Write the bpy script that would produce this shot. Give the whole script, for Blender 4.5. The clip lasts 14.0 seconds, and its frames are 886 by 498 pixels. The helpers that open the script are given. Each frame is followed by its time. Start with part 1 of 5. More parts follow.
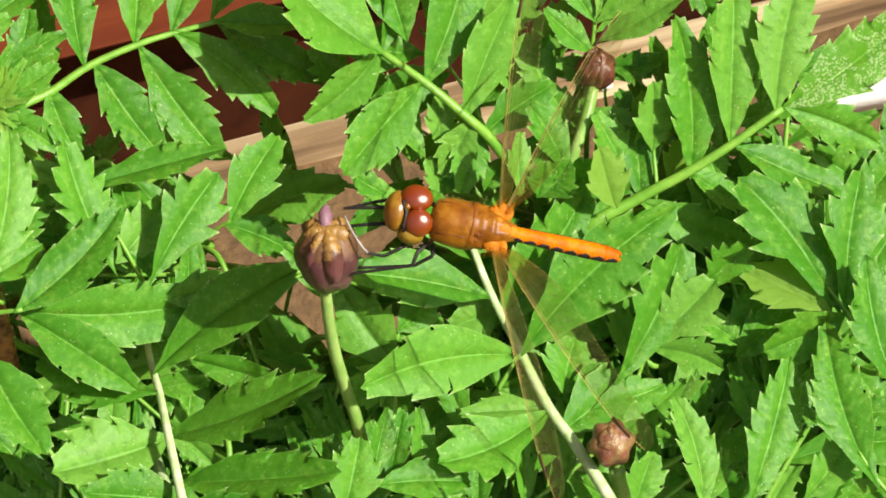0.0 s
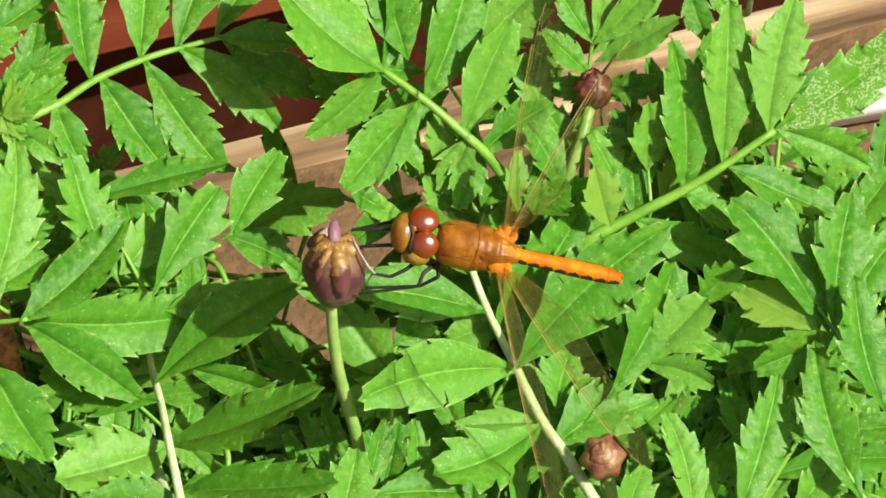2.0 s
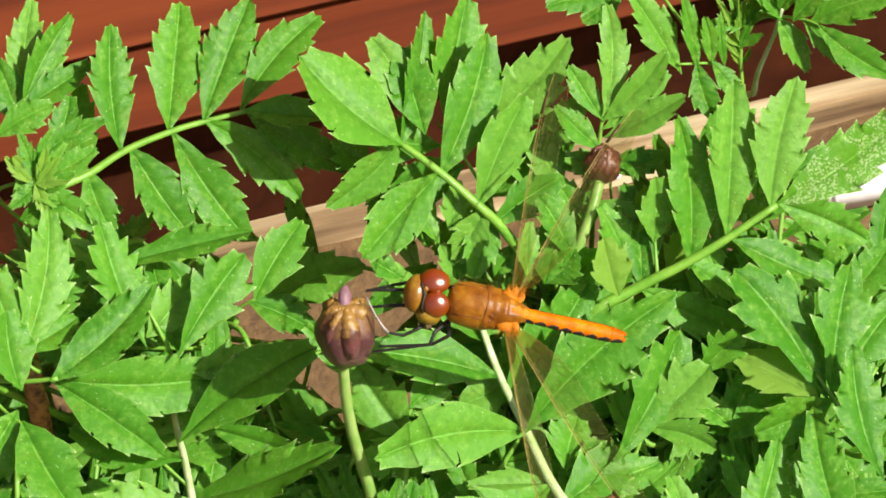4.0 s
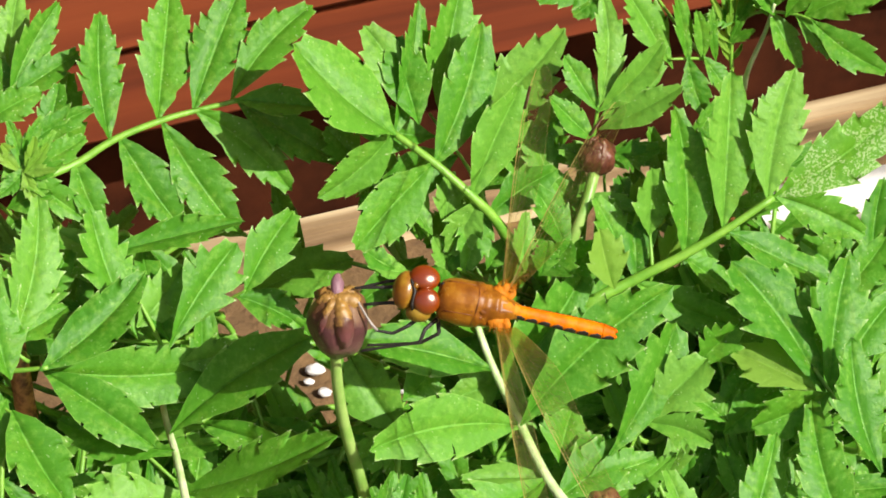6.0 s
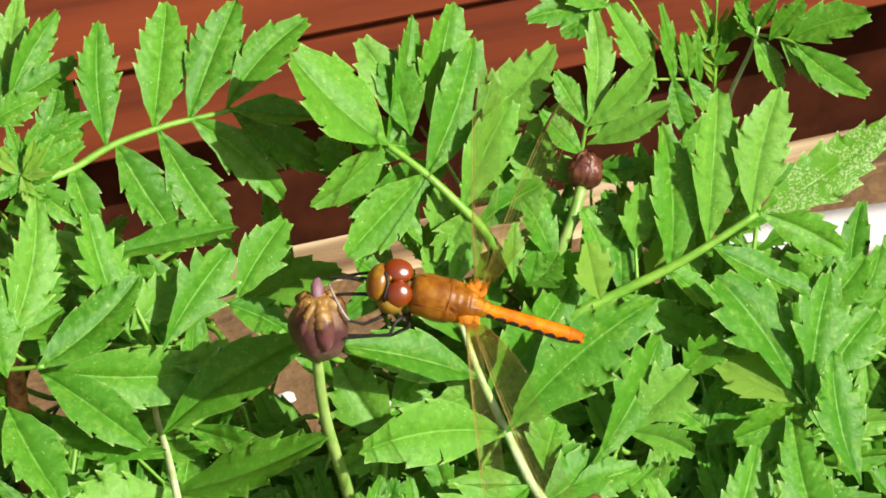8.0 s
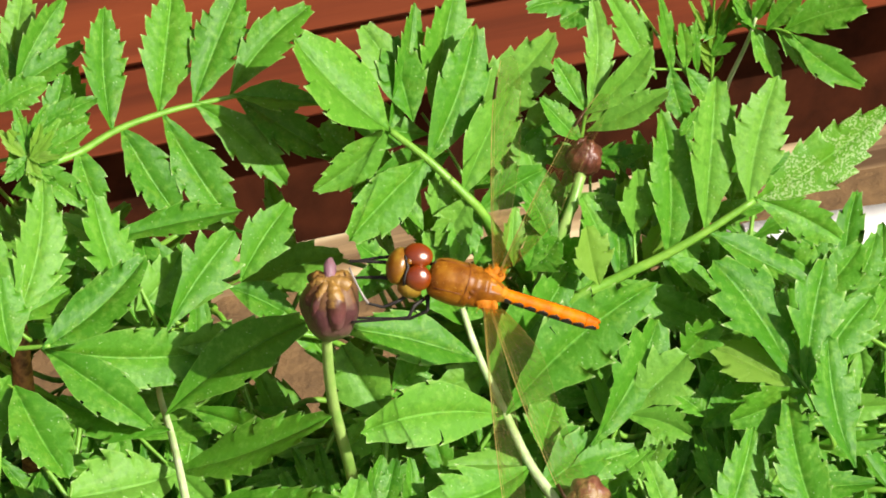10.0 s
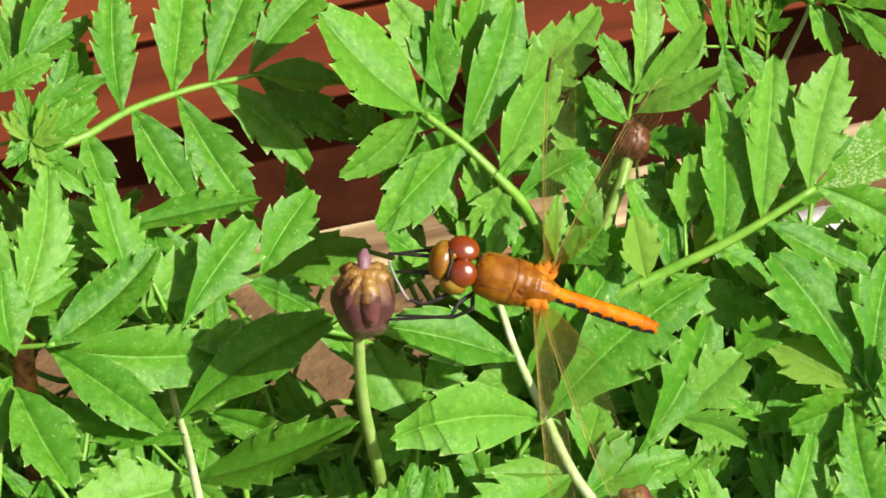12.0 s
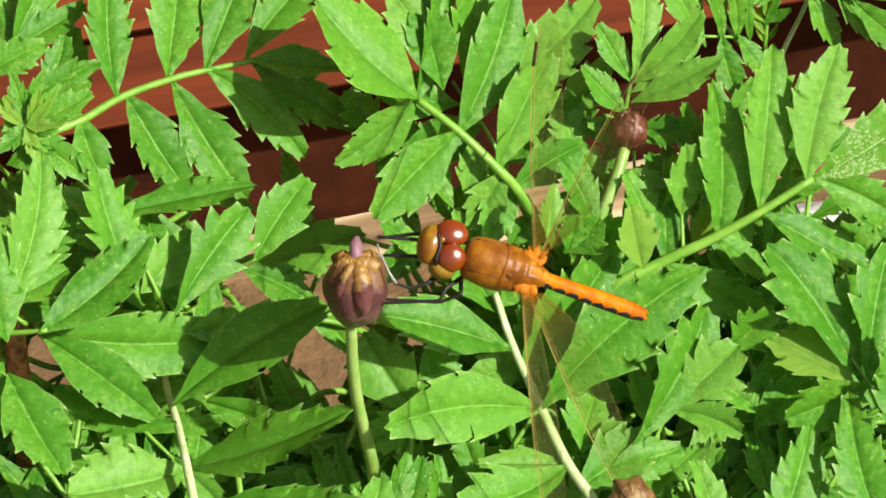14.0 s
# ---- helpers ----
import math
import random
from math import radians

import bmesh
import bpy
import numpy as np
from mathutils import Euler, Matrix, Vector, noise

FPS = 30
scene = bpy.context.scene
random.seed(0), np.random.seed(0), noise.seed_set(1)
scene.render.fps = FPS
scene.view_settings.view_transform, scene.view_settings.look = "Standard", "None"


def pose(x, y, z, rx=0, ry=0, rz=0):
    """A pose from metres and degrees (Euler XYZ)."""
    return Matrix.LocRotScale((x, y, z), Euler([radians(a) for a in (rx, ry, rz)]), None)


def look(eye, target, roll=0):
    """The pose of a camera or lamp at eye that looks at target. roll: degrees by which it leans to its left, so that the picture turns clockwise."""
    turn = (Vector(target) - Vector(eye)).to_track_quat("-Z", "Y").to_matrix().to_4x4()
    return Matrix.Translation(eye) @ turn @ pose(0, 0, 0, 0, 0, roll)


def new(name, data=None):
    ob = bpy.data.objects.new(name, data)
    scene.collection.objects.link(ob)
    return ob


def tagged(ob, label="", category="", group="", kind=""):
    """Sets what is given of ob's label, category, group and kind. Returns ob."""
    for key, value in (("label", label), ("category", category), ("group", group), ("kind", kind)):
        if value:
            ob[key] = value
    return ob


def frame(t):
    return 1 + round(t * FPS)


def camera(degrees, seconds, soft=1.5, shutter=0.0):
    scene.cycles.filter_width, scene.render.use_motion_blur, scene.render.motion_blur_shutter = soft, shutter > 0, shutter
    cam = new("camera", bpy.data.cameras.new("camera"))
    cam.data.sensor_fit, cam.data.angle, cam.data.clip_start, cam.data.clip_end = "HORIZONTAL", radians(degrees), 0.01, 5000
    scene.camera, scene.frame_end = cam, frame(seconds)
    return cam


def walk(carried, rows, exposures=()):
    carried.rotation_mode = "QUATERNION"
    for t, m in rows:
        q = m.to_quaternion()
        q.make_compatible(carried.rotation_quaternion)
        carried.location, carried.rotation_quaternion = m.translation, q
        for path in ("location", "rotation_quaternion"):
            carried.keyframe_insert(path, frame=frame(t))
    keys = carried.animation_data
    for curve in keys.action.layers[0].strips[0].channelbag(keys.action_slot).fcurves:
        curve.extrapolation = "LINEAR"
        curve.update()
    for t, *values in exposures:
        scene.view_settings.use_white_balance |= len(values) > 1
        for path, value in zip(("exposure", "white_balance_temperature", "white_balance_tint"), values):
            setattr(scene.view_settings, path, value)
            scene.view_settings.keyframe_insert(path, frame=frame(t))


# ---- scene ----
# ---- camera ----
PATH = [
    (0, pose(0.01364, -0.34391, 0.43156, 47.6844, 2.1884, 0.2273)),
    (0.5, pose(0.01799, -0.34075, 0.43609, 47.1490, 2.2870, 0.6979)),
    (1, pose(0.01630, -0.34005, 0.43794, 46.9454, 2.0303, 0.6681)),
    (1.5, pose(0.01632, -0.34218, 0.43921, 47.0189, 1.8938, 0.7865)),
    (2, pose(0.01231, -0.34783, 0.44064, 47.4006, 1.4837, 0.5471)),
    (2.5, pose(0.01486, -0.35139, 0.43915, 47.8746, 1.4203, 0.8651)),
    (3, pose(0.01832, -0.35888, 0.44684, 48.0933, 1.6305, 1.2562)),
    (3.5, pose(0.01559, -0.36449, 0.45176, 48.7368, 1.4530, 1.2071)),
    (3.7, pose(0.01559, -0.36449, 0.45176, 48.6830, 1.4530, 1.2890)),
    (5.8, pose(-0.00140, -0.36676, 0.43750, 50.0319, 0.0741, -0.1570)),
    (6, pose(-0.00000, -0.36770, 0.43854, 50.0000, -0.0000, -0.0000)),
    (6.5, pose(0.00088, -0.37300, 0.44034, 50.2233, -0.1513, 0.3604)),
    (7, pose(-0.00210, -0.37629, 0.43960, 50.5804, -0.5957, 0.1715)),
    (7.5, pose(-0.00190, -0.37772, 0.44099, 50.5775, -0.7756, 0.2821)),
    (7.7, pose(-0.00542, -0.37879, 0.43695, 51.0602, -1.1274, -0.1185)),
    (9.8, pose(-0.01256, -0.38841, 0.43487, 51.7447, -1.9033, -0.4979)),
    (10, pose(-0.01074, -0.38909, 0.43528, 51.7946, -1.8313, -0.3070)),
    (10.5, pose(-0.01117, -0.39072, 0.43526, 51.8647, -1.9494, -0.2202)),
    (11, pose(-0.01491, -0.39296, 0.43211, 52.1735, -2.3407, -0.5199)),
    (11.2, pose(-0.00880, -0.36460, 0.41215, 52.0390, -1.6859, 0.0129)),
    (11.5, pose(-0.00880, -0.36460, 0.41215, 51.9700, -1.6859, 0.1009)),
    (12, pose(-0.01227, -0.36031, 0.41347, 51.5771, -1.7646, -0.1176)),
    (12.5, pose(-0.01136, -0.36106, 0.41307, 51.5978, -1.9386, 0.0939)),
    (13, pose(-0.00936, -0.36284, 0.41117, 51.8170, -1.9619, 0.3617)),
    (13.5, pose(-0.01124, -0.36279, 0.41095, 51.8222, -2.0703, 0.2988)),
    (14, pose(-0.01217, -0.35912, 0.41067, 51.5982, -2.1075, 0.0758)),
]
cam = camera(12.0, 14.0, soft=1.8)
walk(cam, PATH)

# ---- light ----
world = bpy.data.worlds.new("sky")
scene.world = world
world.use_nodes = True
wn = world.node_tree.nodes
sky = wn.new("ShaderNodeTexSky")
sky.sky_type, sky.sun_disc, sky.dust_density, sky.ozone_density = "NISHITA", False, 4.0, 0.5
SUN = Vector((0.60, -0.42, 0.68)).normalized()      # towards the sun
sky.sun_elevation = math.asin(SUN.z)
sky.sun_rotation = math.atan2(SUN.x, SUN.y)
world.node_tree.links.new(sky.outputs[0], wn["Background"].inputs[0])
wn["Background"].inputs[1].default_value = 0.060
sun = new("sun", bpy.data.lights.new("sun", "SUN"))
sun.data.energy, sun.data.angle, sun.data.color = 4.3, radians(0.5), (1.0, 0.95, 0.86)
sun.matrix_world = look(SUN * 5, (0, 0, 0))
scene.view_settings.exposure = 0.75

# ---- materials ----


def material(name):
    m = bpy.data.materials.new(name)
    m.use_nodes = True
    return m, m.node_tree.nodes, m.node_tree.links, m.node_tree.nodes["Principled BSDF"]


def ramp(nodes, links, fac, stops):
    r = nodes.new("ShaderNodeValToRGB")
    while len(r.color_ramp.elements) < len(stops):
        r.color_ramp.elements.new(0.5)
    for e, (at, col) in zip(r.color_ramp.elements, stops):
        e.position, e.color = at, (*col, 1)
    links.new(fac, r.inputs[0])
    return r.outputs[0]


def noise_tex(nodes, links, scale, detail=4, coord="Object", rough=0.55):
    c = nodes.new("ShaderNodeTexCoord")
    n = nodes.new("ShaderNodeTexNoise")
    n.inputs["Scale"].default_value, n.inputs["Detail"].default_value = scale, detail
    n.inputs["Roughness"].default_value = rough
    links.new(c.outputs[coord], n.inputs["Vector"])
    return n.outputs["Fac"]


def mix(nodes, links, fac, a, b, mode="MIX"):
    n = nodes.new("ShaderNodeMix")
    n.data_type, n.blend_type = "RGBA", mode
    for sock, v in ((n.inputs[0], fac), (n.inputs[6], a), (n.inputs[7], b)):
        if isinstance(v, (int, float)):
            sock.default_value = v
        elif isinstance(v, tuple):
            sock.default_value = (*v, 1)
        else:
            links.new(v, sock)
    return n.outputs[2]


def maths(nodes, links, op, a, b=0.0, c=0.0):
    n = nodes.new("ShaderNodeMath")
    n.operation = op
    for sock, v in zip(n.inputs, (a, b, c)):
        if isinstance(v, (int, float)):
            sock.default_value = v
        else:
            links.new(v, sock)
    return n.outputs[0]


def bump(nodes, links, height, strength, distance, bsdf):
    b = nodes.new("ShaderNodeBump")
    b.inputs["Strength"].default_value, b.inputs["Distance"].default_value = strength, distance
    links.new(height, b.inputs["Height"])
    links.new(b.outputs[0], bsdf.inputs["Normal"])


def simple(name, stops, scale, rough=0.6, relief=0.3, metal=0.0, depth=0.0003, sheen=0.0):
    m, n, l, b = material(name)
    f = noise_tex(n, l, scale)
    l.new(ramp(n, l, f, stops), b.inputs["Base Color"])
    b.inputs["Roughness"].default_value, b.inputs["Metallic"].default_value = rough, metal
    b.inputs["Sheen Weight"].default_value = sheen
    bump(n, l, noise_tex(n, l, scale * 4), relief, depth, b)
    return m


def leaf_material(name, dark, light, speckle=0.0, sunlit=(0.30, 0.66, 0.012), thin=0.19):
    """Green blade: midrib, side veins, freckles, a waxy upper side and light that comes through."""
    m, n, l, b = material(name)
    uv = n.new("ShaderNodeUVMap")
    xyz = n.new("ShaderNodeSeparateXYZ")
    l.new(uv.outputs[0], xyz.inputs[0])
    across = maths(n, l, "ABSOLUTE", xyz.outputs[0])
    rib = maths(n, l, "LESS_THAN", across, 0.024)
    # side veins run forward from the midrib
    wave = maths(n, l, "SINE", maths(n, l, "MULTIPLY", maths(n, l, "SUBTRACT", xyz.outputs[1], maths(n, l, "MULTIPLY", across, 0.16)), 52.0))
    vein = maths(n, l, "MULTIPLY", maths(n, l, "GREATER_THAN", wave, 0.94), 0.14)
    info = n.new("ShaderNodeObjectInfo")
    big = noise_tex(n, l, 130, 3)
    tone = maths(n, l, "ADD", maths(n, l, "MULTIPLY", info.outputs["Random"], 0.55), maths(n, l, "MULTIPLY", big, 0.5))
    col = ramp(n, l, tone, [(0.1, dark), (0.9, light)])
    fine = noise_tex(n, l, 1500, 5)
    col = mix(n, l, maths(n, l, "MULTIPLY", fine, 0.5), col, tuple(0.7 * v for v in dark))
    pale = tuple(min(1.0, 1.3 * v + 0.03) for v in light)
    col = mix(n, l, maths(n, l, "MULTIPLY", maths(n, l, "MAXIMUM", rib, vein), 0.38), col, pale)
    # paler, greyer leaves here and there, and a thin light rim
    grey = maths(n, l, "MULTIPLY", maths(n, l, "MINIMUM", maths(n, l, "MAXIMUM", maths(n, l, "SUBTRACT", info.outputs["Random"], 0.72), 0.0), 0.2), 1.7)
    col = mix(n, l, grey, col, (0.20, 0.375, 0.075))
    col = mix(n, l, maths(n, l, "MULTIPLY", maths(n, l, "GREATER_THAN", across, 0.965), 0.30), col, (0.30, 0.50, 0.10))
    # patches of darker and yellower green along the blade
    col = mix(n, l, maths(n, l, "MULTIPLY", maths(n, l, "GREATER_THAN", noise_tex(n, l, 330, 5, rough=0.7), 0.60), 0.22), col, (0.20, 0.36, 0.03))
    # fine mottling, lighter between the small veins
    col = mix(n, l, maths(n, l, "MULTIPLY", maths(n, l, "MAXIMUM", maths(n, l, "SUBTRACT", noise_tex(n, l, 900, 4, rough=0.7), 0.50), 0.0), 2.2), col, (0.24, 0.46, 0.07))
    col = mix(n, l, maths(n, l, "MULTIPLY", maths(n, l, "MAXIMUM", maths(n, l, "SUBTRACT", noise_tex(n, l, 620, 4, rough=0.7), 0.52), 0.0), 2.4), col, tuple(0.6 * v for v in dark))
    # tiny oil glands as pale flecks, their sparkle painted into the colour
    vo = n.new("ShaderNodeTexVoronoi")
    vo.inputs["Scale"].default_value = 1500
    tc = n.new("ShaderNodeTexCoord")
    l.new(tc.outputs["Object"], vo.inputs["Vector"])
    spots = maths(n, l, "MULTIPLY", maths(n, l, "LESS_THAN", vo.outputs["Distance"], 0.12), maths(n, l, "GREATER_THAN", noise_tex(n, l, 260, 2), 0.50))
    col = mix(n, l, maths(n, l, "MULTIPLY", spots, 0.45), col, (0.54, 0.70, 0.34))
    # pale spines at the tips of the teeth
    col = mix(n, l, maths(n, l, "MULTIPLY", maths(n, l, "GREATER_THAN", across, 1.08), 0.45), col, (0.55, 0.62, 0.34))
    if speckle:
        patch = maths(n, l, "GREATER_THAN", noise_tex(n, l, 3400, 4), 0.53)
        where = maths(n, l, "GREATER_THAN", noise_tex(n, l, 230, 2), 0.47)
        col = mix(n, l, maths(n, l, "MULTIPLY", maths(n, l, "MULTIPLY", patch, where), speckle), col, (0.52, 0.61, 0.33))
    l.new(col, b.inputs["Base Color"])
    b.inputs["Roughness"].default_value = 0.48
    b.inputs["Specular IOR Level"].default_value = 0.25
    hgt = maths(n, l, "SUBTRACT", maths(n, l, "ADD", maths(n, l, "MULTIPLY", noise_tex(n, l, 1700, 4), 1.0), maths(n, l, "MULTIPLY", wave, 0.10)), maths(n, l, "MULTIPLY", rib, 0.8))
    bump(n, l, hgt, 0.40, 0.00026, b)
    tr = n.new("ShaderNodeBsdfTranslucent")
    l.new(mix(n, l, 0.5, col, sunlit), tr.inputs[0])
    ms = n.new("ShaderNodeMixShader")
    ms.inputs[0].default_value = thin
    l.new(b.outputs[0], ms.inputs[1])
    l.new(tr.outputs[0], ms.inputs[2])
    l.new(ms.outputs[0], n["Material Output"].inputs["Surface"])
    return m


leaf_green = leaf_material("leaf_green", (0.034, 0.170, 0.007), (0.133, 0.376, 0.024))
leaf_young = leaf_material("leaf_young", (0.16, 0.36, 0.03), (0.30, 0.50, 0.06), thin=0.42)
leaf_spotted = leaf_material("leaf_spotted", (0.055, 0.20, 0.010), (0.13, 0.36, 0.020), speckle=0.45)
stalk_green = simple("stalk_green", [(0.3, (0.10, 0.28, 0.02)), (0.7, (0.21, 0.41, 0.045))], 400, 0.45)
stalk_pale = simple("stalk_pale", [(0.3, (0.28, 0.45, 0.12)), (0.7, (0.60, 0.68, 0.40))], 500, 0.45)
stalk_bud = simple("stalk_bud", [(0.3, (0.13, 0.30, 0.035)), (0.7, (0.30, 0.43, 0.12))], 300, 0.4)
stem_brown = simple("stem_brown", [(0.38, (0.10, 0.03, 0.008)), (0.62, (0.40, 0.18, 0.05))], 900, 0.5)


def bud_skin(name, stops, reach, rough=0.5):
    """Skin whose tone changes from the bud's foot to its crown."""
    m, n, l, b = material(name)
    tc = n.new("ShaderNodeTexCoord")
    sp = n.new("ShaderNodeSeparateXYZ")
    l.new(tc.outputs["Object"], sp.inputs[0])
    f = maths(n, l, "MULTIPLY_ADD", sp.outputs[0], 1.0 / reach, 0.28)
    f = maths(n, l, "ADD", f, maths(n, l, "MULTIPLY", noise_tex(n, l, 800, 5, rough=0.7), 0.50))
    col = ramp(n, l, f, stops)
    col = mix(n, l, maths(n, l, "MULTIPLY", noise_tex(n, l, 1300, 5, rough=0.75), 0.85), col, (0.055, 0.020, 0.022))
    l.new(col, b.inputs["Base Color"])
    b.inputs["Roughness"].default_value = rough
    bump(n, l, noise_tex(n, l, 1600, 5), 0.4, 0.0003, b)
    return m


bud_plum = bud_skin("bud_plum", [(0.05, (0.16, 0.22, 0.07)), (0.17, (0.22, 0.13, 0.10)), (0.42, (0.15, 0.058, 0.060)), (0.75, (0.080, 0.025, 0.024)), (0.95, (0.22, 0.11, 0.03))], 0.0064)
bud_keel = bud_skin("bud_keel", [(0.42, (0.25, 0.105, 0.115)), (0.74, (0.17, 0.055, 0.050)), (0.92, (0.10, 0.034, 0.016)), (1.02, (0.42, 0.24, 0.04))], 0.0070, 0.45)
bud_knob = simple("bud_knob", [(0.3, (0.13, 0.06, 0.08)), (0.7, (0.27, 0.14, 0.17))], 700, 0.5, 0.4)
bud_brown = simple("bud_brown", [(0.3, (0.045, 0.012, 0.008)), (0.7, (0.17, 0.055, 0.030))], 500, 0.35, 0.5)
bud_red = simple("bud_red", [(0.32, (0.09, 0.022, 0.014)), (0.48, (0.18, 0.070, 0.035)), (0.64, (0.26, 0.17, 0.06))], 520, 0.42, 0.5)

red_wood, n, l, b = material("red_wood")
mp = n.new("ShaderNodeMapping")
mp.inputs["Scale"].default_value = (8, 60, 130)
tc = n.new("ShaderNodeTexCoord")
l.new(tc.outputs["Object"], mp.inputs[0])
gn = n.new("ShaderNodeTexNoise")
gn.inputs["Scale"].default_value, gn.inputs["Detail"].default_value = 1.0, 8
l.new(mp.outputs[0], gn.inputs["Vector"])
l.new(ramp(n, l, gn.outputs[0], [(0.30, (0.045, 0.009, 0.003)), (0.46, (0.130, 0.025, 0.007)), (0.62, (0.185, 0.038, 0.010)), (0.80, (0.28, 0.075, 0.025))]), b.inputs["Base Color"])
b.inputs["Roughness"].default_value = 0.7
b.inputs["Specular IOR Level"].default_value = 0.3
bump(n, l, gn.outputs[0], 0.5, 0.0008, b)

# lower board: the shade under the red overhang is put into this dark colour
shaded_wood = simple("shaded_wood", [(0.3, (0.022, 0.006, 0.002)), (0.7, (0.055, 0.014, 0.005))], 120, 0.9, 0.4)
shaded_wood.node_tree.nodes["Principled BSDF"].inputs["Specular IOR Level"].default_value = 0.08

pale_wood, n, l, b = material("pale_wood")
mp = n.new("ShaderNodeMapping")
mp.inputs["Scale"].default_value = (14, 160, 160)
tc = n.new("ShaderNodeTexCoord")
l.new(tc.outputs["Object"], mp.inputs[0])
gn = n.new("ShaderNodeTexNoise")
gn.inputs["Scale"].default_value, gn.inputs["Detail"].default_value = 1.0, 8
l.new(mp.outputs[0], gn.inputs["Vector"])
l.new(ramp(n, l, gn.outputs[0], [(0.34, (0.09, 0.05, 0.022)), (0.50, (0.29, 0.195, 0.10)), (0.68, (0.60, 0.48, 0.29))]), b.inputs["Base Color"])
b.inputs["Roughness"].default_value = 0.7
bump(n, l, gn.outputs[0], 0.6, 0.0008, b)

soil_mat, n, l, b = material("soil")
l.new(mix(n, l, noise_tex(n, l, 60, 6), ramp(n, l, noise_tex(n, l, 260, 8), [(0.3, (0.060, 0.034, 0.015)), (0.55, (0.14, 0.080, 0.032)), (0.75, (0.26, 0.155, 0.065))]), (0.17, 0.098, 0.038)), b.inputs["Base Color"])
b.inputs["Roughness"].default_value = 0.95
bump(n, l, noise_tex(n, l, 220, 5), 0.6, 0.0025, b)
chip_mat = simple("chip", [(0.3, (0.34, 0.22, 0.15)), (0.7, (0.62, 0.47, 0.36))], 400, 0.8, 0.5)
stone_mat = simple("stone", [(0.3, (0.62, 0.60, 0.57)), (0.7, (0.86, 0.84, 0.80))], 300, 0.6, 0.4)

# insect
eye_mat, n, l, b = material("eye")
tc = n.new("ShaderNodeTexCoord")
sp = n.new("ShaderNodeSeparateXYZ")
l.new(tc.outputs["Object"], sp.inputs[0])
l.new(ramp(n, l, maths(n, l, "MULTIPLY_ADD", sp.outputs[2], 400.0, 0.45), [(0.15, (0.30, 0.16, 0.012)), (0.36, (0.23, 0.056, 0.002)), (0.75, (0.185, 0.027, 0.001))]), b.inputs["Base Color"])
b.inputs["Roughness"].default_value, b.inputs["Specular IOR Level"].default_value = 0.6, 0.0
# fine facets spread the sun's glint into a round spot
gl, ms = n.new("ShaderNodeBsdfGlossy"), n.new("ShaderNodeMixShader")
gl.distribution = "BECKMANN"
gl.inputs["Color"].default_value, gl.inputs["Roughness"].default_value = (1.0, 0.90, 0.80, 1), 0.36
ms.inputs[0].default_value = 0.14
l.new(b.outputs[0], ms.inputs[1])
l.new(gl.outputs[0], ms.inputs[2])
l.new(ms.outputs[0], n["Material Output"].inputs["Surface"])
face_mat = simple("face", [(0.3, (0.12, 0.035, 0.002)), (0.5, (0.21, 0.085, 0.006)), (0.7, (0.33, 0.20, 0.02))], 420, 0.28, 0.1)
cheek_mat = simple("cheek", [(0.3, (0.17, 0.085, 0.006)), (0.7, (0.30, 0.19, 0.02))], 600, 0.35, 0.2)
dark_mat = simple("dark_chitin", [(0.3, (0.006, 0.005, 0.004)), (0.7, (0.018, 0.014, 0.010))], 900, 0.6, 0.2)
# shin of a black leg, with the sun's gloss put into a grey colour
shin_gloss_mat = simple("shin", [(0.3, (0.20, 0.17, 0.15)), (0.7, (0.42, 0.38, 0.34))], 900, 0.35, 0.2)
thorax_mat = simple("thorax", [(0.32, (0.13, 0.038, 0.003)), (0.50, (0.225, 0.078, 0.004)), (0.68, (0.34, 0.150, 0.010))], 420, 0.42, 0.10)
thorax_mat.node_tree.nodes["Principled BSDF"].inputs["Specular IOR Level"].default_value = 0.28
seam_mat = simple("seam", [(0.3, (0.11, 0.028, 0.002)), (0.7, (0.20, 0.058, 0.004))], 600, 0.5, 0.2)
hair_mat = simple("hair", [(0.3, (0.42, 0.26, 0.04)), (0.7, (0.60, 0.46, 0.12))], 700, 0.5, 0.2)
abdomen_mat = simple("abdomen", [(0.3, (0.42, 0.075, 0.0)), (0.5, (0.54, 0.13, 0.0)), (0.7, (0.64, 0.20, 0.0))], 420, 0.5, 0.35)
abdomen_mat.node_tree.nodes["Principled BSDF"].inputs["Specular IOR Level"].default_value = 0.12
root_mat = simple("wing_root", [(0.3, (0.36, 0.10, 0.004)), (0.7, (0.52, 0.19, 0.010))], 500, 0.6, 0.2)
root_mat.node_tree.nodes["Principled BSDF"].inputs["Specular IOR Level"].default_value = 0.15
vein_mat = simple("vein", [(0.3, (0.40, 0.30, 0.06)), (0.7, (0.60, 0.50, 0.16))], 600, 0.4, 0.1)
for m in (vein_mat,):
    n, l = m.node_tree.nodes, m.node_tree.links
    tp, ms = n.new("ShaderNodeBsdfTransparent"), n.new("ShaderNodeMixShader")
    ms.inputs[0].default_value = 0.55
    l.new(tp.outputs[0], ms.inputs[1])
    l.new(n["Principled BSDF"].outputs[0], ms.inputs[2])
    l.new(ms.outputs[0], n["Material Output"].inputs["Surface"])
vein_dark = simple("vein_dark", [(0.3, (0.06, 0.03, 0.015)), (0.7, (0.14, 0.07, 0.03))], 600, 0.4, 0.1)
wing_mat, n, l, b = material("wing_membrane")
l.new(ramp(n, l, noise_tex(n, l, 500, 2), [(0.3, (0.30, 0.25, 0.08)), (0.7, (0.44, 0.39, 0.18))]), b.inputs["Base Color"])
b.inputs["Roughness"].default_value = 0.25
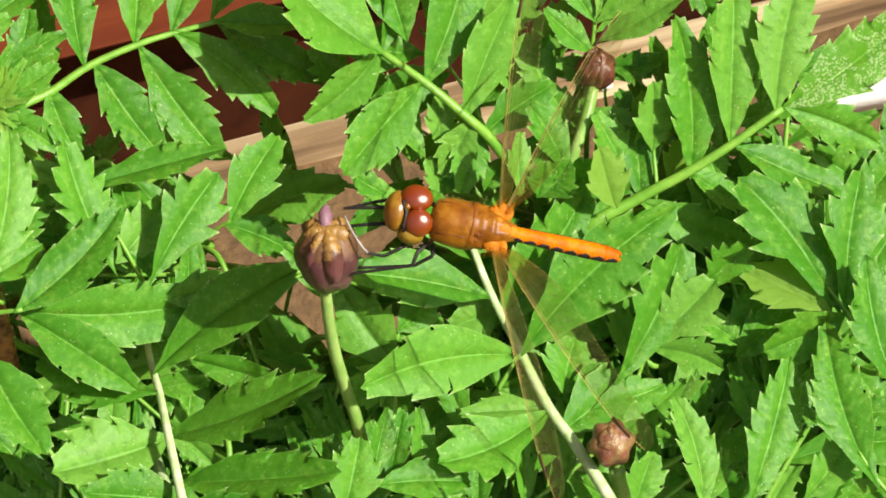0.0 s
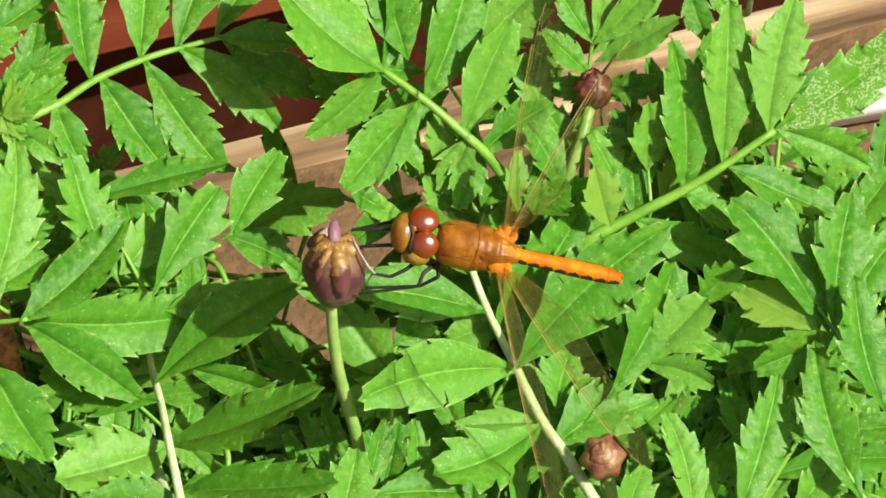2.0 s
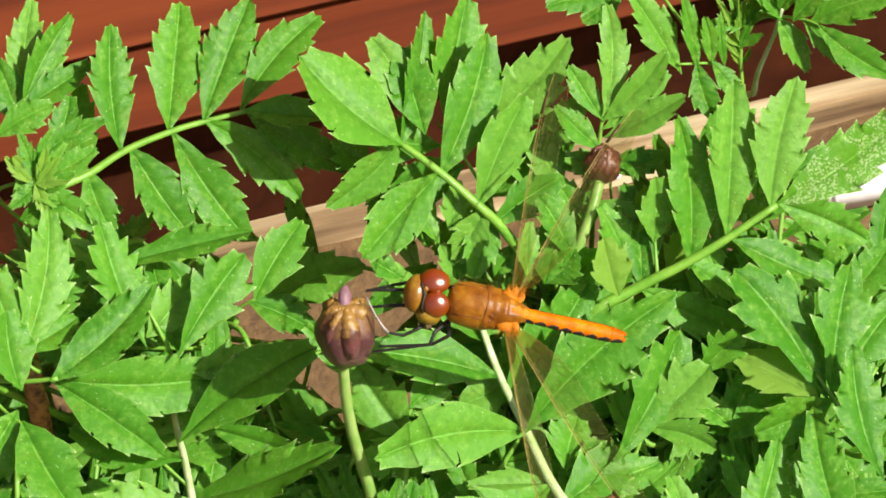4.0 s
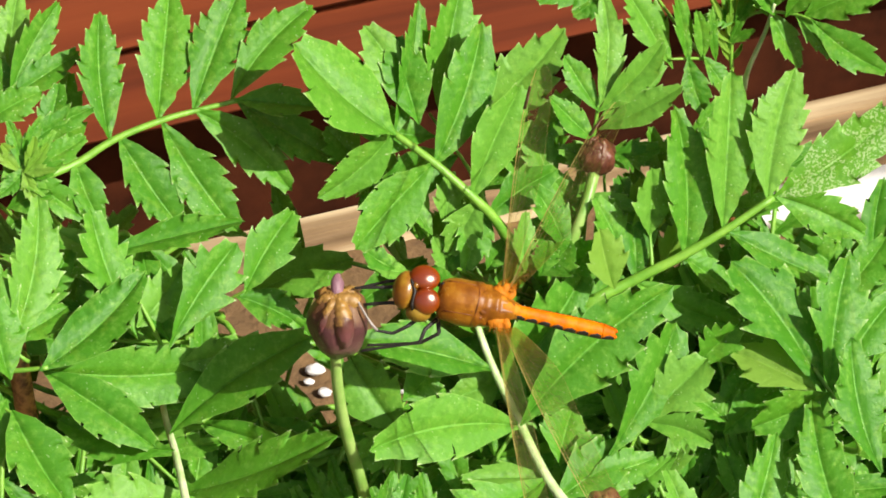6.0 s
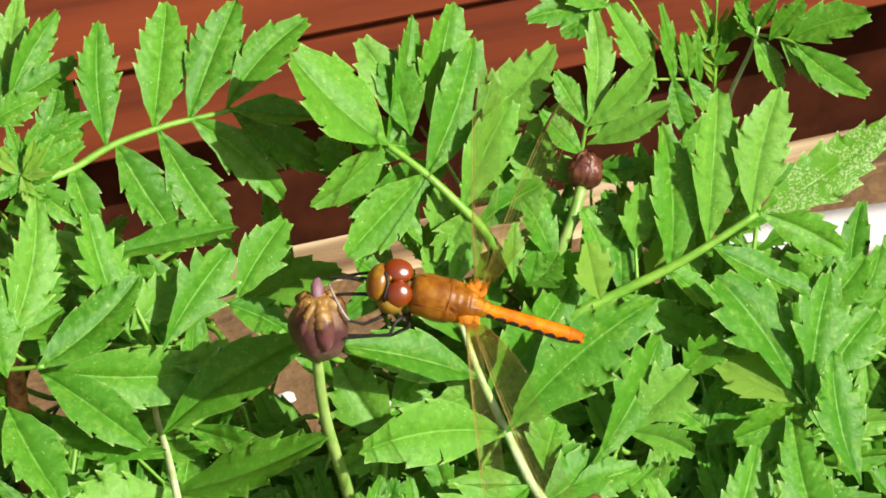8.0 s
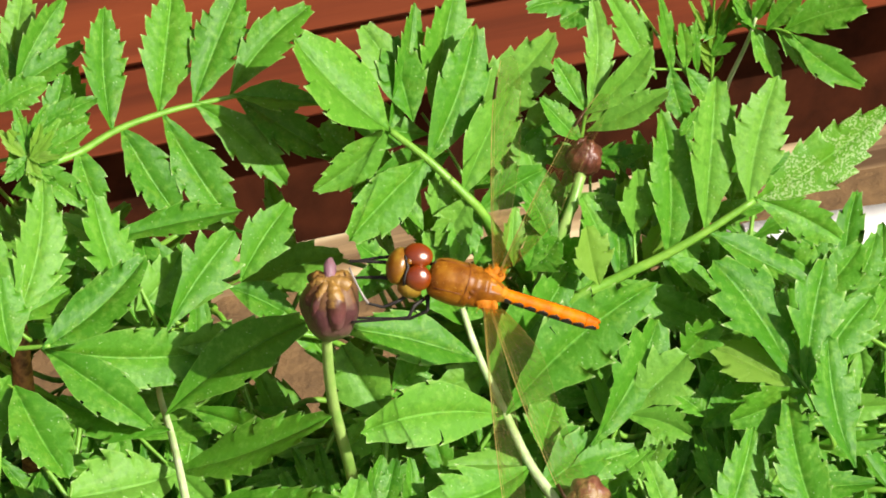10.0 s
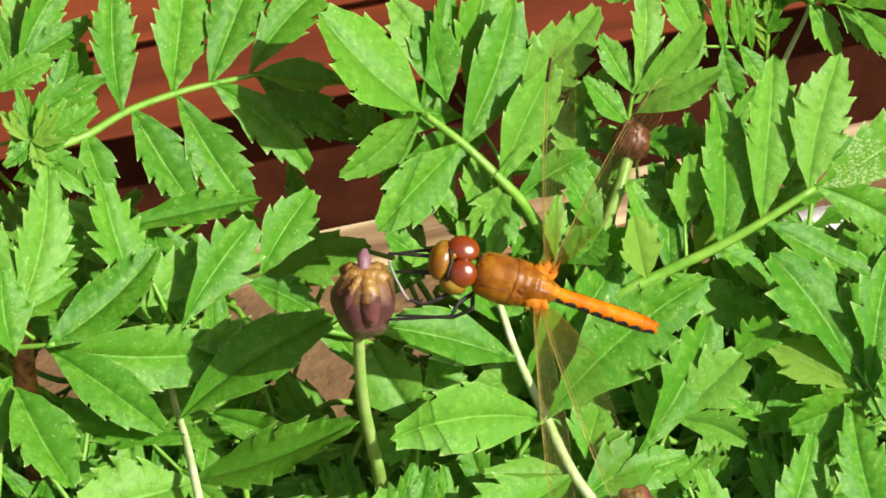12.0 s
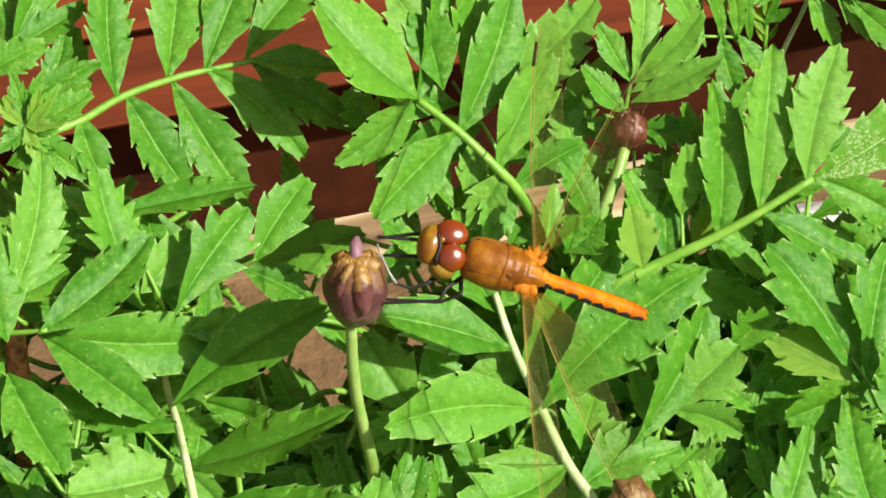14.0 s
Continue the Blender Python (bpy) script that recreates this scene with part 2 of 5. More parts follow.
tc = n.new("ShaderNodeTexCoord")
sp = n.new("ShaderNodeSeparateXYZ")
l.new(tc.outputs["Object"], sp.inputs[0])
# amber at the root, smoky clear further out, cloudier in patches
out = maths(n, l, "MULTIPLY", maths(n, l, "ABSOLUTE", sp.outputs[1]), 170.0)
root = maths(n, l, "MAXIMUM", maths(n, l, "SUBTRACT", 1.0, out), 0.0)
tp = n.new("ShaderNodeBsdfTransparent")
l.new(mix(n, l, root, (0.94, 0.95, 0.84), (0.95, 0.82, 0.42)), tp.inputs[0])
tl, film_ = n.new("ShaderNodeBsdfTranslucent"), n.new("ShaderNodeMixShader")
l.new(mix(n, l, root, (0.46, 0.50, 0.16), (0.56, 0.36, 0.04)), tl.inputs[0])
film_.inputs[0].default_value = 0.55
l.new(b.outputs[0], film_.inputs[1])
l.new(tl.outputs[0], film_.inputs[2])
ms = n.new("ShaderNodeMixShader")
cloud = maths(n, l, "MULTIPLY_ADD", noise_tex(n, l, 260, 3), 0.22, 0.03)
l.new(maths(n, l, "MULTIPLY_ADD", root, 0.30, cloud), ms.inputs[0])
l.new(tp.outputs[0], ms.inputs[1])
l.new(film_.outputs[0], ms.inputs[2])
l.new(ms.outputs[0], n["Material Output"].inputs["Surface"])

# ---- shapes ----
MM = 0.001
# The bed's canopy slopes up towards the wall; its own axes are u (along), v (up the slope) and h (out of it), in millimetres.
CANOPY = pose(0, 0, 0.13, 50)


def on_canopy(p):
    return CANOPY @ (Vector(p) * MM)


def in_canopy(q):
    return (CANOPY.inverted() @ Vector(q)) / MM


def mesh_from(bm, name, mat, smooth=True):
    me = bpy.data.meshes.new(name)
    bmesh.ops.recalc_face_normals(bm, faces=bm.faces)
    bm.to_mesh(me)
    bm.free()
    me.materials.append(mat)
    if smooth:
        me.shade_smooth()
    return me


def part(name, bm, mat, parent, label="", smooth=True):
    ob = new(name, mesh_from(bm, name, mat, smooth))
    ob.parent = parent
    if label:
        tagged(ob, label)
    return ob


def spline(pts, steps=5):
    """A smooth line through points, as vectors."""
    p = [Vector(q) for q in pts]
    if len(p) == 2:
        return [p[0].lerp(p[1], i / steps) for i in range(steps + 1)]
    p = [2 * p[0] - p[1]] + p + [2 * p[-1] - p[-2]]
    out = []
    for i in range(1, len(p) - 2):
        a, b_, c, d = p[i - 1:i + 3]
        for k in range(steps):
            t = k / steps
            out.append(0.5 * (2 * b_ + (c - a) * t + (2 * a - 5 * b_ + 4 * c - d) * t * t + (3 * b_ - a - 3 * c + d) * t ** 3))
    return out + [p[-2]]


def tube(bm, pts, radii, sides=8, flat=1.0):
    """A round, tapered rod along points; radii at both ends or at each point."""
    n_ = len(pts)
    if len(radii) == 2:
        radii = [radii[0] + (radii[1] - radii[0]) * i / (n_ - 1) for i in range(n_)]
    side = None
    rings = []
    for i, p in enumerate(pts):
        way = (pts[min(i + 1, n_ - 1)] - pts[max(i - 1, 0)]).normalized()
        if side is None:
            side = way.orthogonal().normalized()
        side = (side - way * side.dot(way)).normalized()
        up = way.cross(side)
        rings.append([bm.verts.new(p + radii[i] * (math.cos(a) * side + flat * math.sin(a) * up)) for a in (2 * math.pi * k / sides for k in range(sides))])
    for r, s in zip(rings, rings[1:]):
        for k in range(sides):
            bm.faces.new((r[k], r[(k + 1) % sides], s[(k + 1) % sides], s[k]))
    bm.faces.new(rings[0][::-1])
    bm.faces.new(rings[-1])
    return bm


def lathe(bm, profile, sides=20, squash=1.0, centre=(0, 0, 0), wobble=0.0, lobes=0, cap=True):
    """A turned body along x: (x, radius) pairs."""
    c = Vector(centre)
    rings = []
    for x, r in profile:
        ring = []
        for k in range(sides):
            a = 2 * math.pi * k / sides
            rr = r * (1 + wobble * math.cos(lobes * a))
            ring.append(bm.verts.new(c + Vector((x, rr * math.cos(a), rr * squash * math.sin(a)))))
        rings.append(ring)
    for r, s in zip(rings, rings[1:]):
        for k in range(sides):
            bm.faces.new((r[k], r[(k + 1) % sides], s[(k + 1) % sides], s[k]))
    if cap:
        bm.faces.new(rings[0][::-1])
        bm.faces.new(rings[-1])
    return bm


def leaflet_mesh(length, width, rng, mat, bite=0.0, fine=True):
    """A toothed, pointed blade along x, its upper side to +z: creased at the midrib, arched, with sharp forward teeth.
    bite: 0 for a mixed margin, below 0.5 for a nearly smooth one, above 1.5 for a wedge with deep lobes near its tip."""
    bm = bmesh.new()
    uvl = bm.loops.layers.uv.new("UVMap")
    lobed, smooth_edge = bite > 1.5, 0 < bite < 0.5
    teeth = rng.choice((3, 3, 4)) if lobed else rng.choice((3, 4)) if smooth_edge else max(3, min(5, round(length / 3.4)))
    rise, close = (rng.uniform(0.62, 0.74), rng.uniform(0.36, 0.46)) if lobed else (rng.uniform(0.44, 0.60), rng.uniform(0.42, 0.58))
    fold, arch = rng.uniform(0.24, 0.46), rng.uniform(-0.03, 0.12)
    ripple, beat, shift = rng.uniform(0.006, 0.018), rng.uniform(7, 14), rng.uniform(0, 6)
    droop = rng.uniform(0.0, 0.16)
    twist, sway = rng.uniform(-0.25, 0.25), rng.uniform(-0.07, 0.07)

    def half(s):
        up = math.sin(0.5 * math.pi * min(1.0, s / rise)) ** (1.45 if lobed else 1.22)
        down = math.sin(0.5 * math.pi * min(1.0, (1 - s) / close)) ** 0.82
        return 0.5 * width * max(0.04, up) * down

    sides = {}
    for sgn in (-1, 1):
        start = rng.uniform(0.36, 0.46) if lobed else rng.uniform(0.22, 0.36)
        edge = [(0.0, 0.0, 0.6, 0), (0.09, 0.09, 1.0, 0), (0.18, 0.18, 1.0, 0)]
        cuts = [start + (0.95 - start) * (k / teeth) ** 0.95 + (rng.uniform(-0.02, 0.02) if 0 < k < teeth else 0) for k in range(teeth + 1)]
        for a, b_ in zip(cuts, cuts[1:]):
            step = b_ - a
            deep = rng.uniform(0.24, 0.40) if lobed else rng.uniform(0.03, 0.09) if smooth_edge else rng.uniform(0.08, 0.22)
            spike = rng.uniform(0.08, 0.20) if lobed else rng.uniform(0.01, 0.06) if smooth_edge else rng.uniform(0.05, 0.17)
            edge += [(a, a, 1 - deep, 0), (a + 0.35 * step, a + 0.36 * step, 1 - 0.45 * deep, 0), (a + 0.70 * step, a + 0.74 * step, 1.0, 0),
                     (a + 0.88 * step, a + rng.uniform(1.04, 1.22) * step, 1.0 + spike, 1)]
        edge += [(0.965, 0.97, 0.85, 0), (1.0, 1.0, 0.0, 1)]
        sides[sgn] = edge
    across = ((1.0, 0.80, 0.45, 0.06) if fine else (1.0, 0.5, 0.06))
    cols = [(-1, f) for f in across] + [(0, 0.0)] + [(1, f) for f in across[::-1]]
    grid = []
    for i in range(len(sides[1])):
        s_mid = 0.5 * (sides[-1][i][0] + sides[1][i][0])
        row = []
        for sgn, frac in cols:
            mark = 0.0
            if sgn:
                s0, s1, k, spine = sides[sgn][i]
                s = s_mid + (s0 - s_mid) * frac + (s1 - s0) * frac ** 3
                y = sgn * half(s0) * (frac if frac < 0.9 else k)
                if 0.7 < frac < 0.9:
                    y *= 0.5 + 0.5 * min(1.0, k)
                mark = 0.16 * spine * (frac == 1.0)
            else:
                s, y = s_mid, 0.0
            x = s * length
            z = -0.04 * width * (sgn == 0) + fold * abs(y) * (1 - 0.22 * abs(y) / (0.5 * width + 1e-6)) - arch * length * (s * s) + twist * y * s
            z += ripple * length * math.sin(beat * s + shift + 1.7 * sgn) * frac ** 2 - droop * y * y / (0.5 * width)
            row.append((bm.verts.new((x * MM, (y + sway * length * s * (1 - s) * 4) * MM, z * MM)), (sgn * (frac + mark), s)))
        grid.append(row)
    for r, s in zip(grid, grid[1:]):
        for k in range(len(cols) - 1):
            quad = (r[k], r[k + 1], s[k + 1], s[k])
            f = bm.faces.new([q[0] for q in quad])
            for loop, q in zip(f.loops, quad):
                loop[uvl].uv = q[1]
    me = bpy.data.meshes.new("leaflet")
    bm.to_mesh(me)
    bm.free()
    me.materials.append(mat)
    me.shade_smooth()
    return me


def blade_pose(base, tip, roll):
    """Pose of a blade that runs from base to tip, upper side out of the canopy, turned by roll degrees about its own length."""
    x = (Vector(tip) - Vector(base)).normalized()
    out = Vector((0.36, 0.14, 1.0))       # blades turn towards the sun
    z = (out - x * x.dot(out)).normalized()
    y = z.cross(x)
    m = Matrix((x, y, z)).transposed().to_4x4()
    return Matrix.Translation(Vector(base) * MM) @ m @ pose(0, 0, 0, roll)


rng = random.Random(7)


def marigold(label, foot_uv, crown, thick=1.9):
    """A plant: an empty at its foot on the soil, with a main stem up to the crown."""
    top = on_canopy(crown)
    foot = Vector((top.x + foot_uv[0] * MM, top.y + foot_uv[1] * MM, 0.0))
    ob = tagged(new("marigold_plant"), label, "plant", "marigolds in the bed")
    ob.matrix_world = Matrix.Translation(foot) @ CANOPY.to_3x3().to_4x4()
    ob["crown"] = list(crown)
    bpy.context.view_layer.update()
    f = in_canopy(foot)
    bm = bmesh.new()
    mid = f.lerp(Vector(crown), 0.5) + Vector((2, 1, 1))
    tube(bm, [(q - f) * MM for q in spline([f - (f - mid) * -0.05, mid, crown], 6)], (thick * MM, 0.65 * thick * MM))
    part("main_stem", bm, stem_brown, ob, "reddish brown main stem")
    return ob


def compound_leaf(plant, ribs, width, mat, leaflets, pool=()):
    """A feathery leaf: its stalk comes from the plant's crown; each leaflet is (base, tip, width, roll)."""
    f = in_canopy(plant.matrix_world.translation)
    crown = Vector(plant["crown"])
    first = Vector(ribs[0])
    bend = crown.lerp(first, 0.6) + Vector((0, 0, -2))
    pts = spline([crown, bend] + [Vector(r) for r in ribs], 5)
    bm = bmesh.new()
    n_ = len(pts)
    radii = [max(0.16, 0.5 * width * (1.15 - 0.65 * i / n_)) * MM for i in range(n_)]
    tube(bm, [(p - f) * MM for p in pts], radii, 7)
    rib = part("leaf_stalk", bm, mat, plant)
    for base, tip, w, roll, *own in leaflets:
        base = Vector(base) - (Vector(tip) - Vector(base)).normalized() * 0.8
        d = (Vector(tip) - Vector(base)).length
        at = Matrix.Translation(-f * MM) @ blade_pose(base, tip, roll + rng.uniform(-9, 9))
        if pool:
            ob = new("leaflet", rng.choice(pool))
            at = at @ Matrix.Diagonal((d / 10, w / 3.6, 0.5 * (d / 10 + w / 3.6), 1))
        else:
            ob = new("leaflet", leaflet_mesh(d, w, rng, own[0] if own else leaf_green, own[1] if len(own) > 1 else 0.0))
        ob.parent = rib
        ob.matrix_local = at
    return rib


# ---- ground and wall ----
bm = bmesh.new()
R_ = 140
for i in range(R_ + 1):
    for j in range(R_ + 1):
        # fine near the plants, reaching far out
        x = math.copysign(abs(i / R_ * 2 - 1) ** 4 * 40 + abs(i / R_ * 2 - 1) * 0.35, i - R_ / 2)
        y = math.copysign(abs(j / R_ * 2 - 1) ** 4 * 40 + abs(j / R_ * 2 - 1) * 0.35, j - R_ / 2)
        near = y - 0.150 - x * math.tan(radians(20))
        rise = 0.0040 * max(0.0, min(1.0, (near + 0.075) / 0.06)) if near < 0.02 else 0.0
        bm.verts.new((x, y, rise + (0.003 * noise.noise((x * 40, y * 40, 0)) if abs(x) < 0.5 and abs(y) < 0.5 else 0)))
bm.verts.ensure_lookup_table()
for i in range(R_):
    for j in range(R_):
        k = i * (R_ + 1) + j
        bm.faces.new((bm.verts[k], bm.verts[k + R_ + 1], bm.verts[k + R_ + 2], bm.verts[k + 1]))
ground = tagged(new("ground", mesh_from(bm, "ground", soil_mat)), "dry brown garden soil under the plants", "soil", kind="structure")

WALL = pose(0.0, 0.150, 0, 0, 0, 20)


def soil_at(x, y):
    return 0.0040 * max(0.0, min(1.0, (y - 0.150 - x * math.tan(radians(20)) + 0.075) / 0.06))


def board(name, x0, x1, y0, y1, z0, z1, mat, parent, lean=0.0):
    bm = bmesh.new()
    bmesh.ops.create_cube(bm, size=1)
    for v in bm.verts:
        v.co = ((x0 + x1) / 2 + v.co.x * (x1 - x0), (y0 + y1) / 2 + v.co.y * (y1 - y0) - lean * (0.5 - v.co.z), (z0 + z1) / 2 + v.co.z * (z1 - z0))
    bmesh.ops.bevel(bm, geom=bm.edges[:], offset=0.0015, segments=2, affect="EDGES")
    return part(name, bm, mat, parent, smooth=False)


wall = tagged(new("wall_north"), "red stained wooden siding behind the plants", "wall", kind="structure")
wall.matrix_world = WALL
# recessed lower board, shade included in its colour
board("board", -1.2, 1.2, 0.012, 0.028, -0.01, 0.090, shaded_wood, wall)
board("board", -1.2, 1.2, -0.016, 0.002, 0.053, 0.0708, red_wood, wall)
for k in range(5):
    z0 = 0.0714 + 0.135 * k
    board("board", -1.2, 1.2, -0.0155 + 0.004 * (k > 0), 0.002, z0, z0 + 0.133, red_wood, wall, 0.004)
sill = tagged(new("ground_beam"), "weathered pale wooden plank lying below the siding", "plank", kind="structure")
sill.matrix_world = WALL
board("plank", -1.2, 1.2, 0.0048, 0.0108, -0.01, 0.0092, pale_wood, sill)

# ---- marigolds ----
edge_left = marigold("marigold plant with a reddish woody stem", (2, 2), (-48.0, -11.0, 6.5), 1.9)
back_left = marigold("marigold plant with feathery toothed green leaves near the siding", (4, 6), (-39.5, -8.1, -25.0))
front_left = marigold("leafy green marigold plant with pale leaf stalks", (4, 2), (-36.2, -25.7, -25.0))
middle = marigold("green marigold plant under the perched dragonfly", (2, 2), (5.1, -18.9, -25.0))
rear = marigold("marigold plant with a closed brown bud among its leaves", (2, 4), (16.0, -8.1, -25.0))
right = marigold("tall marigold plant with long leaves, one speckled white", (4, 4), (34.7, -18.8, -22.0))
front_right = marigold("low green marigold plant with narrow leaflets", (4, 2), (41.1, -37.3, -18.0))
far = marigold("small marigold plant with fine leaves against the siding", (0, 4), (35.1, 18.7, -30.0), 0.6)

compound_leaf(edge_left, [(-46.1, -12.5, 11.3), (-47.3, -11.5, 12.4), (-47.9, -10, 12.5)], 0.64, stalk_green, [
    ((-47.8, -10, 12.5), (-44.9, 6.2, 9.1), 6.2, 12),
    ((-48.1, -11.2, 13), (-52.9, 1.3, 12.2), 6.2, 0),
    ((-45.7, -7.5, 8.7), (-41.5, 0.1, 6.8), 4.1, 0),
    ((-47.9, -10, 12.5), (-41.9, -6.3, 8.9), 4.0, -15),
])
compound_leaf(back_left, [(-46.5, 6.8, 0.8), (-41.5, 9.9, -0.4), (-37.3, 12.6, -1.1), (-31.9, 14.8, -2.1), (-28.1, 15.9, -3), (-23.3, 17.1, -3.7)], 1.09, stalk_green, [
    ((-38, 12.8, -1.1), (-39.3, 27.4, -3.9), 5.7, 10),
    ((-32.6, 15.3, -2.9), (-31.1, 30.1, -5.4), 6.5, 5),
    ((-28.4, 16.3, -3.1), (-23.2, 30.5, -5.9), 6.2, -5),
    ((-23.9, 17.6, -3.9), (-15, 28.2, -5.6), 5.3, -10),
    ((-42.3, 10.2, -0.5), (-43.2, 20.4, -6.2), 4.4, 0),
    ((-23.1, 17.0, -1.6), (-13.4, 16.6, -0.6), 4.8, -20),
    ((-41.6, 9.9, -0.4), (-38.7, 3.1, 0.9), 4.5, -8),
    ((-36.7, 12.5, -1.2), (-29.6, 2.8, -1.5), 5.9, -10),
    ((-32, 14.5, -2.6), (-23.1, 2.3, -3), 6.1, -10),
    ((-28.1, 15.6, -2.8), (-17.4, 6.7, -5.3), 5.4, 0),
    ((-23.3, 16.9, -3.7), (-11.8, 10.1, -6.2), 5.3, 0),
])
compound_leaf(back_left, [(-52.6, 7.2, -2.2), (-49.1, 9.1, 0.2), (-47.4, 10, 1.9)], 0.58, stalk_green, [
    ((-47.1, 11.9, 0.9), (-39.7, 16.1, 0.4), 3.2, 10),
    ((-46.7, 9.4, 2.2), (-40.5, 12.9, 2), 3.2, -25),
    ((-47.2, 9, 3.1), (-48.8, 14.4, 3.7), 2.4, 0),
    ((-46.9, 8.4, 3.4), (-43, 9.9, 4.5), 1.9, 0),
    ((-47, 9, 3.7), (-46, 12.8, 4.8), 1.6, 0, leaf_young),
    ((-47.2, 8.7, 3.9), (-44.5, 11.8, 5), 1.6, 0, leaf_young),
    ((-48.2, 9.7, 2.9), (-49.6, 11.8, 5.1), 1.9, 0, leaf_young),
    ((-48.3, 9, 2.6), (-44.8, 6.1, 4.4), 2.9, 0),
    ((-47.4, 7.8, 1.9), (-40.6, 3.7, 1.9), 3.7, -10),
    ((-49.4, 17.5, -2.7), (-41.8, 22.8, -4.5), 3.8, -20),
    ((-49.4, 17.5, -2.7), (-43.3, 28.4, -5.3), 4.9, 12),
    ((-49.9, 18.2, -4.1), (-48.4, 30.7, -6.3), 4.5, 0),
    ((-50.1, 15.6, -3), (-52.8, 23.4, -3.5), 4.5, 0),
    ((-49.8, 7.1, 3.3), (-47, 13, 0.9), 4.1, 10),
    ((-51.6, 14.4, 1.0), (-45.6, 17.9, 1.4), 4.2, 0),
    ((-47.5, 9.2, 3.5), (-43.6, 8.9, 4.6), 1.7, 0, leaf_young),
    ((-47.5, 9.4, 3.5), (-43.8, 13.4, 4.2), 1.7, 0),
    ((-48.0, 9.2, 3.5), (-50.6, 11.9, 4.8), 1.7, 0, leaf_young),
    ((-47.8, 9.6, 3.4), (-49.2, 14.6, 4.4), 2.0, 0),
    ((-47.4, 9.8, 3.2), (-45.2, 15.2, 3.4), 2.0, 10),
    ((-47.6, 8.6, 3.6), (-50.2, 6.0, 4.8), 2.2, 0),
    ((-47.2, 8.4, 3.8), (-46.0, 5.0, 4.6), 1.8, 0, leaf_young),
    ((-48.6, 4.8, 3.0), (-44.0, 6.2, 4.0), 3.4, 0),
    ((-45.2, 12.2, 0.6), (-43.6, 19.0, 0.2), 3.8, 0),
])
compound_leaf(back_left, [(-29.1, -16.6, 1.5), (-31.5, -11.4, 4.7), (-33.2, -7.5, 7), (-37.1, -0.6, 5.6)], 0.71, stalk_green, [
    ((-34.4, -9.4, 8.2), (-39.6, 4.6, 7.1), 7.0, 10, leaf_green, 1.7),
    ((-37.1, -0.4, 5.5), (-22.3, 3.1, 4.7), 4.8, -22),
    ((-30.2, -10.4, 9.1), (-23.1, 0.7, 6), 7.0, 5, leaf_green, 1.7),
    ((-33.9, -8.2, 6.8), (-28.9, -1.8, 4.5), 5.6, 10),
    ((-36.3, -1.9, 3.6), (-43.6, 2, 4.2), 5.3, 0),
    ((-30.7, -10.1, 6.5), (-34.2, 0.7, 1.7), 4.8, 0),
    ((-28.8, -12.6, 6.1), (-20.9, -10.7, 5.6), 4.8, 0),
])
compound_leaf(back_left, [(-28.1, -7.7, -3.4), (-24.7, -5.9, 0.1), (-22.4, -4.7, 1.7)], 0.58, stalk_green, [
    ((-22.1, -4.4, 1.5), (-16.8, 4.4, -0.1), 5.7, -5),
    ((-22.9, -5.6, -17.0), (-10.4, -1.2, -15.0), 6.8, 0),
    ((-23.7, -5.7, -12.0), (-16.0, -9.2, -12.5), 4.8, -10),
    ((-25.3, -6.4, 0.5), (-31.2, -6.7, -0.8), 4.4, 0),
])
compound_leaf(front_left, [(-52, -13.8, 10.4), (-47.4, -13.5, 13.3), (-43.6, -13.1, 14.7)], 0.90, stalk_green, [
    ((-43.9, -12.9, 14.6), (-33.1, -2.2, 11), 6.1, -24, leaf_green, 0.4),
    ((-44.0, -13.4, 9.6), (-23.0, -12.8, 4.8), 6.9, 4, leaf_green, 0.4),
    ((-44.0, -13.9, 11.0), (-31.9, -21.8, 13.0), 6.0, 10, leaf_green, 0.4),
    ((-47.9, -13.7, 14), (-49.3, -5.3, 14.7), 6.4, 0),
])
compound_leaf(front_left, [(-52.4, -13.7, 12), (-49.7, -16.6, 14.8), (-47, -18.3, 17)], 0.64, stalk_green, [
    ((-46.9, -18.3, 17.7), (-40.6, -27.9, 20.9), 7.2, -5),
    ((-48.3, -17.2, 16.1), (-52.3, -25.2, 18.9), 6.4, 0),
])
compound_leaf(front_left, [(-25.1, -43.5, 20.1), (-26.2, -37.6, 19.3), (-27.1, -33.2, 17.1), (-28.5, -27.3, 14.2), (-29.9, -22.7, 9.0), (-31.4, -18.8, 4.0), (-32.3, -14.8, -1.0)], 1.29, stalk_pale, [
    ((-30, -20.3, 7.8), (-14.2, -9.7, 13.9), 7.3, -30, leaf_green, 0.4),
    ((-28.7, -27, 10.2), (-11.6, -20.3, 20.1), 7.3, -32),
    ((-27.3, -31.8, 12.9), (-10.5, -29.7, 23), 6.7, -36),
    ((-30.7, -22.2, 10.5), (-43.4, -19, 7.7), 5.3, 0),
    ((-29.3, -27.4, 10.3), (-40.3, -29.8, 17.7), 9.3, 12),
    ((-27.4, -33.7, 14), (-37.1, -32.2, 19.2), 6.1, 5),
    ((-31.8, -17.0, 2.0), (-36.3, -11.1, -2.0), 5.3, 0),
    ((-31.5, -17.6, 2.5), (-27.7, -15.0, 0.0), 4.0, 0),
    ((-26.6, -34.2, 17.4), (-18.3, -36.1, 18.5), 6.4, 0),
])
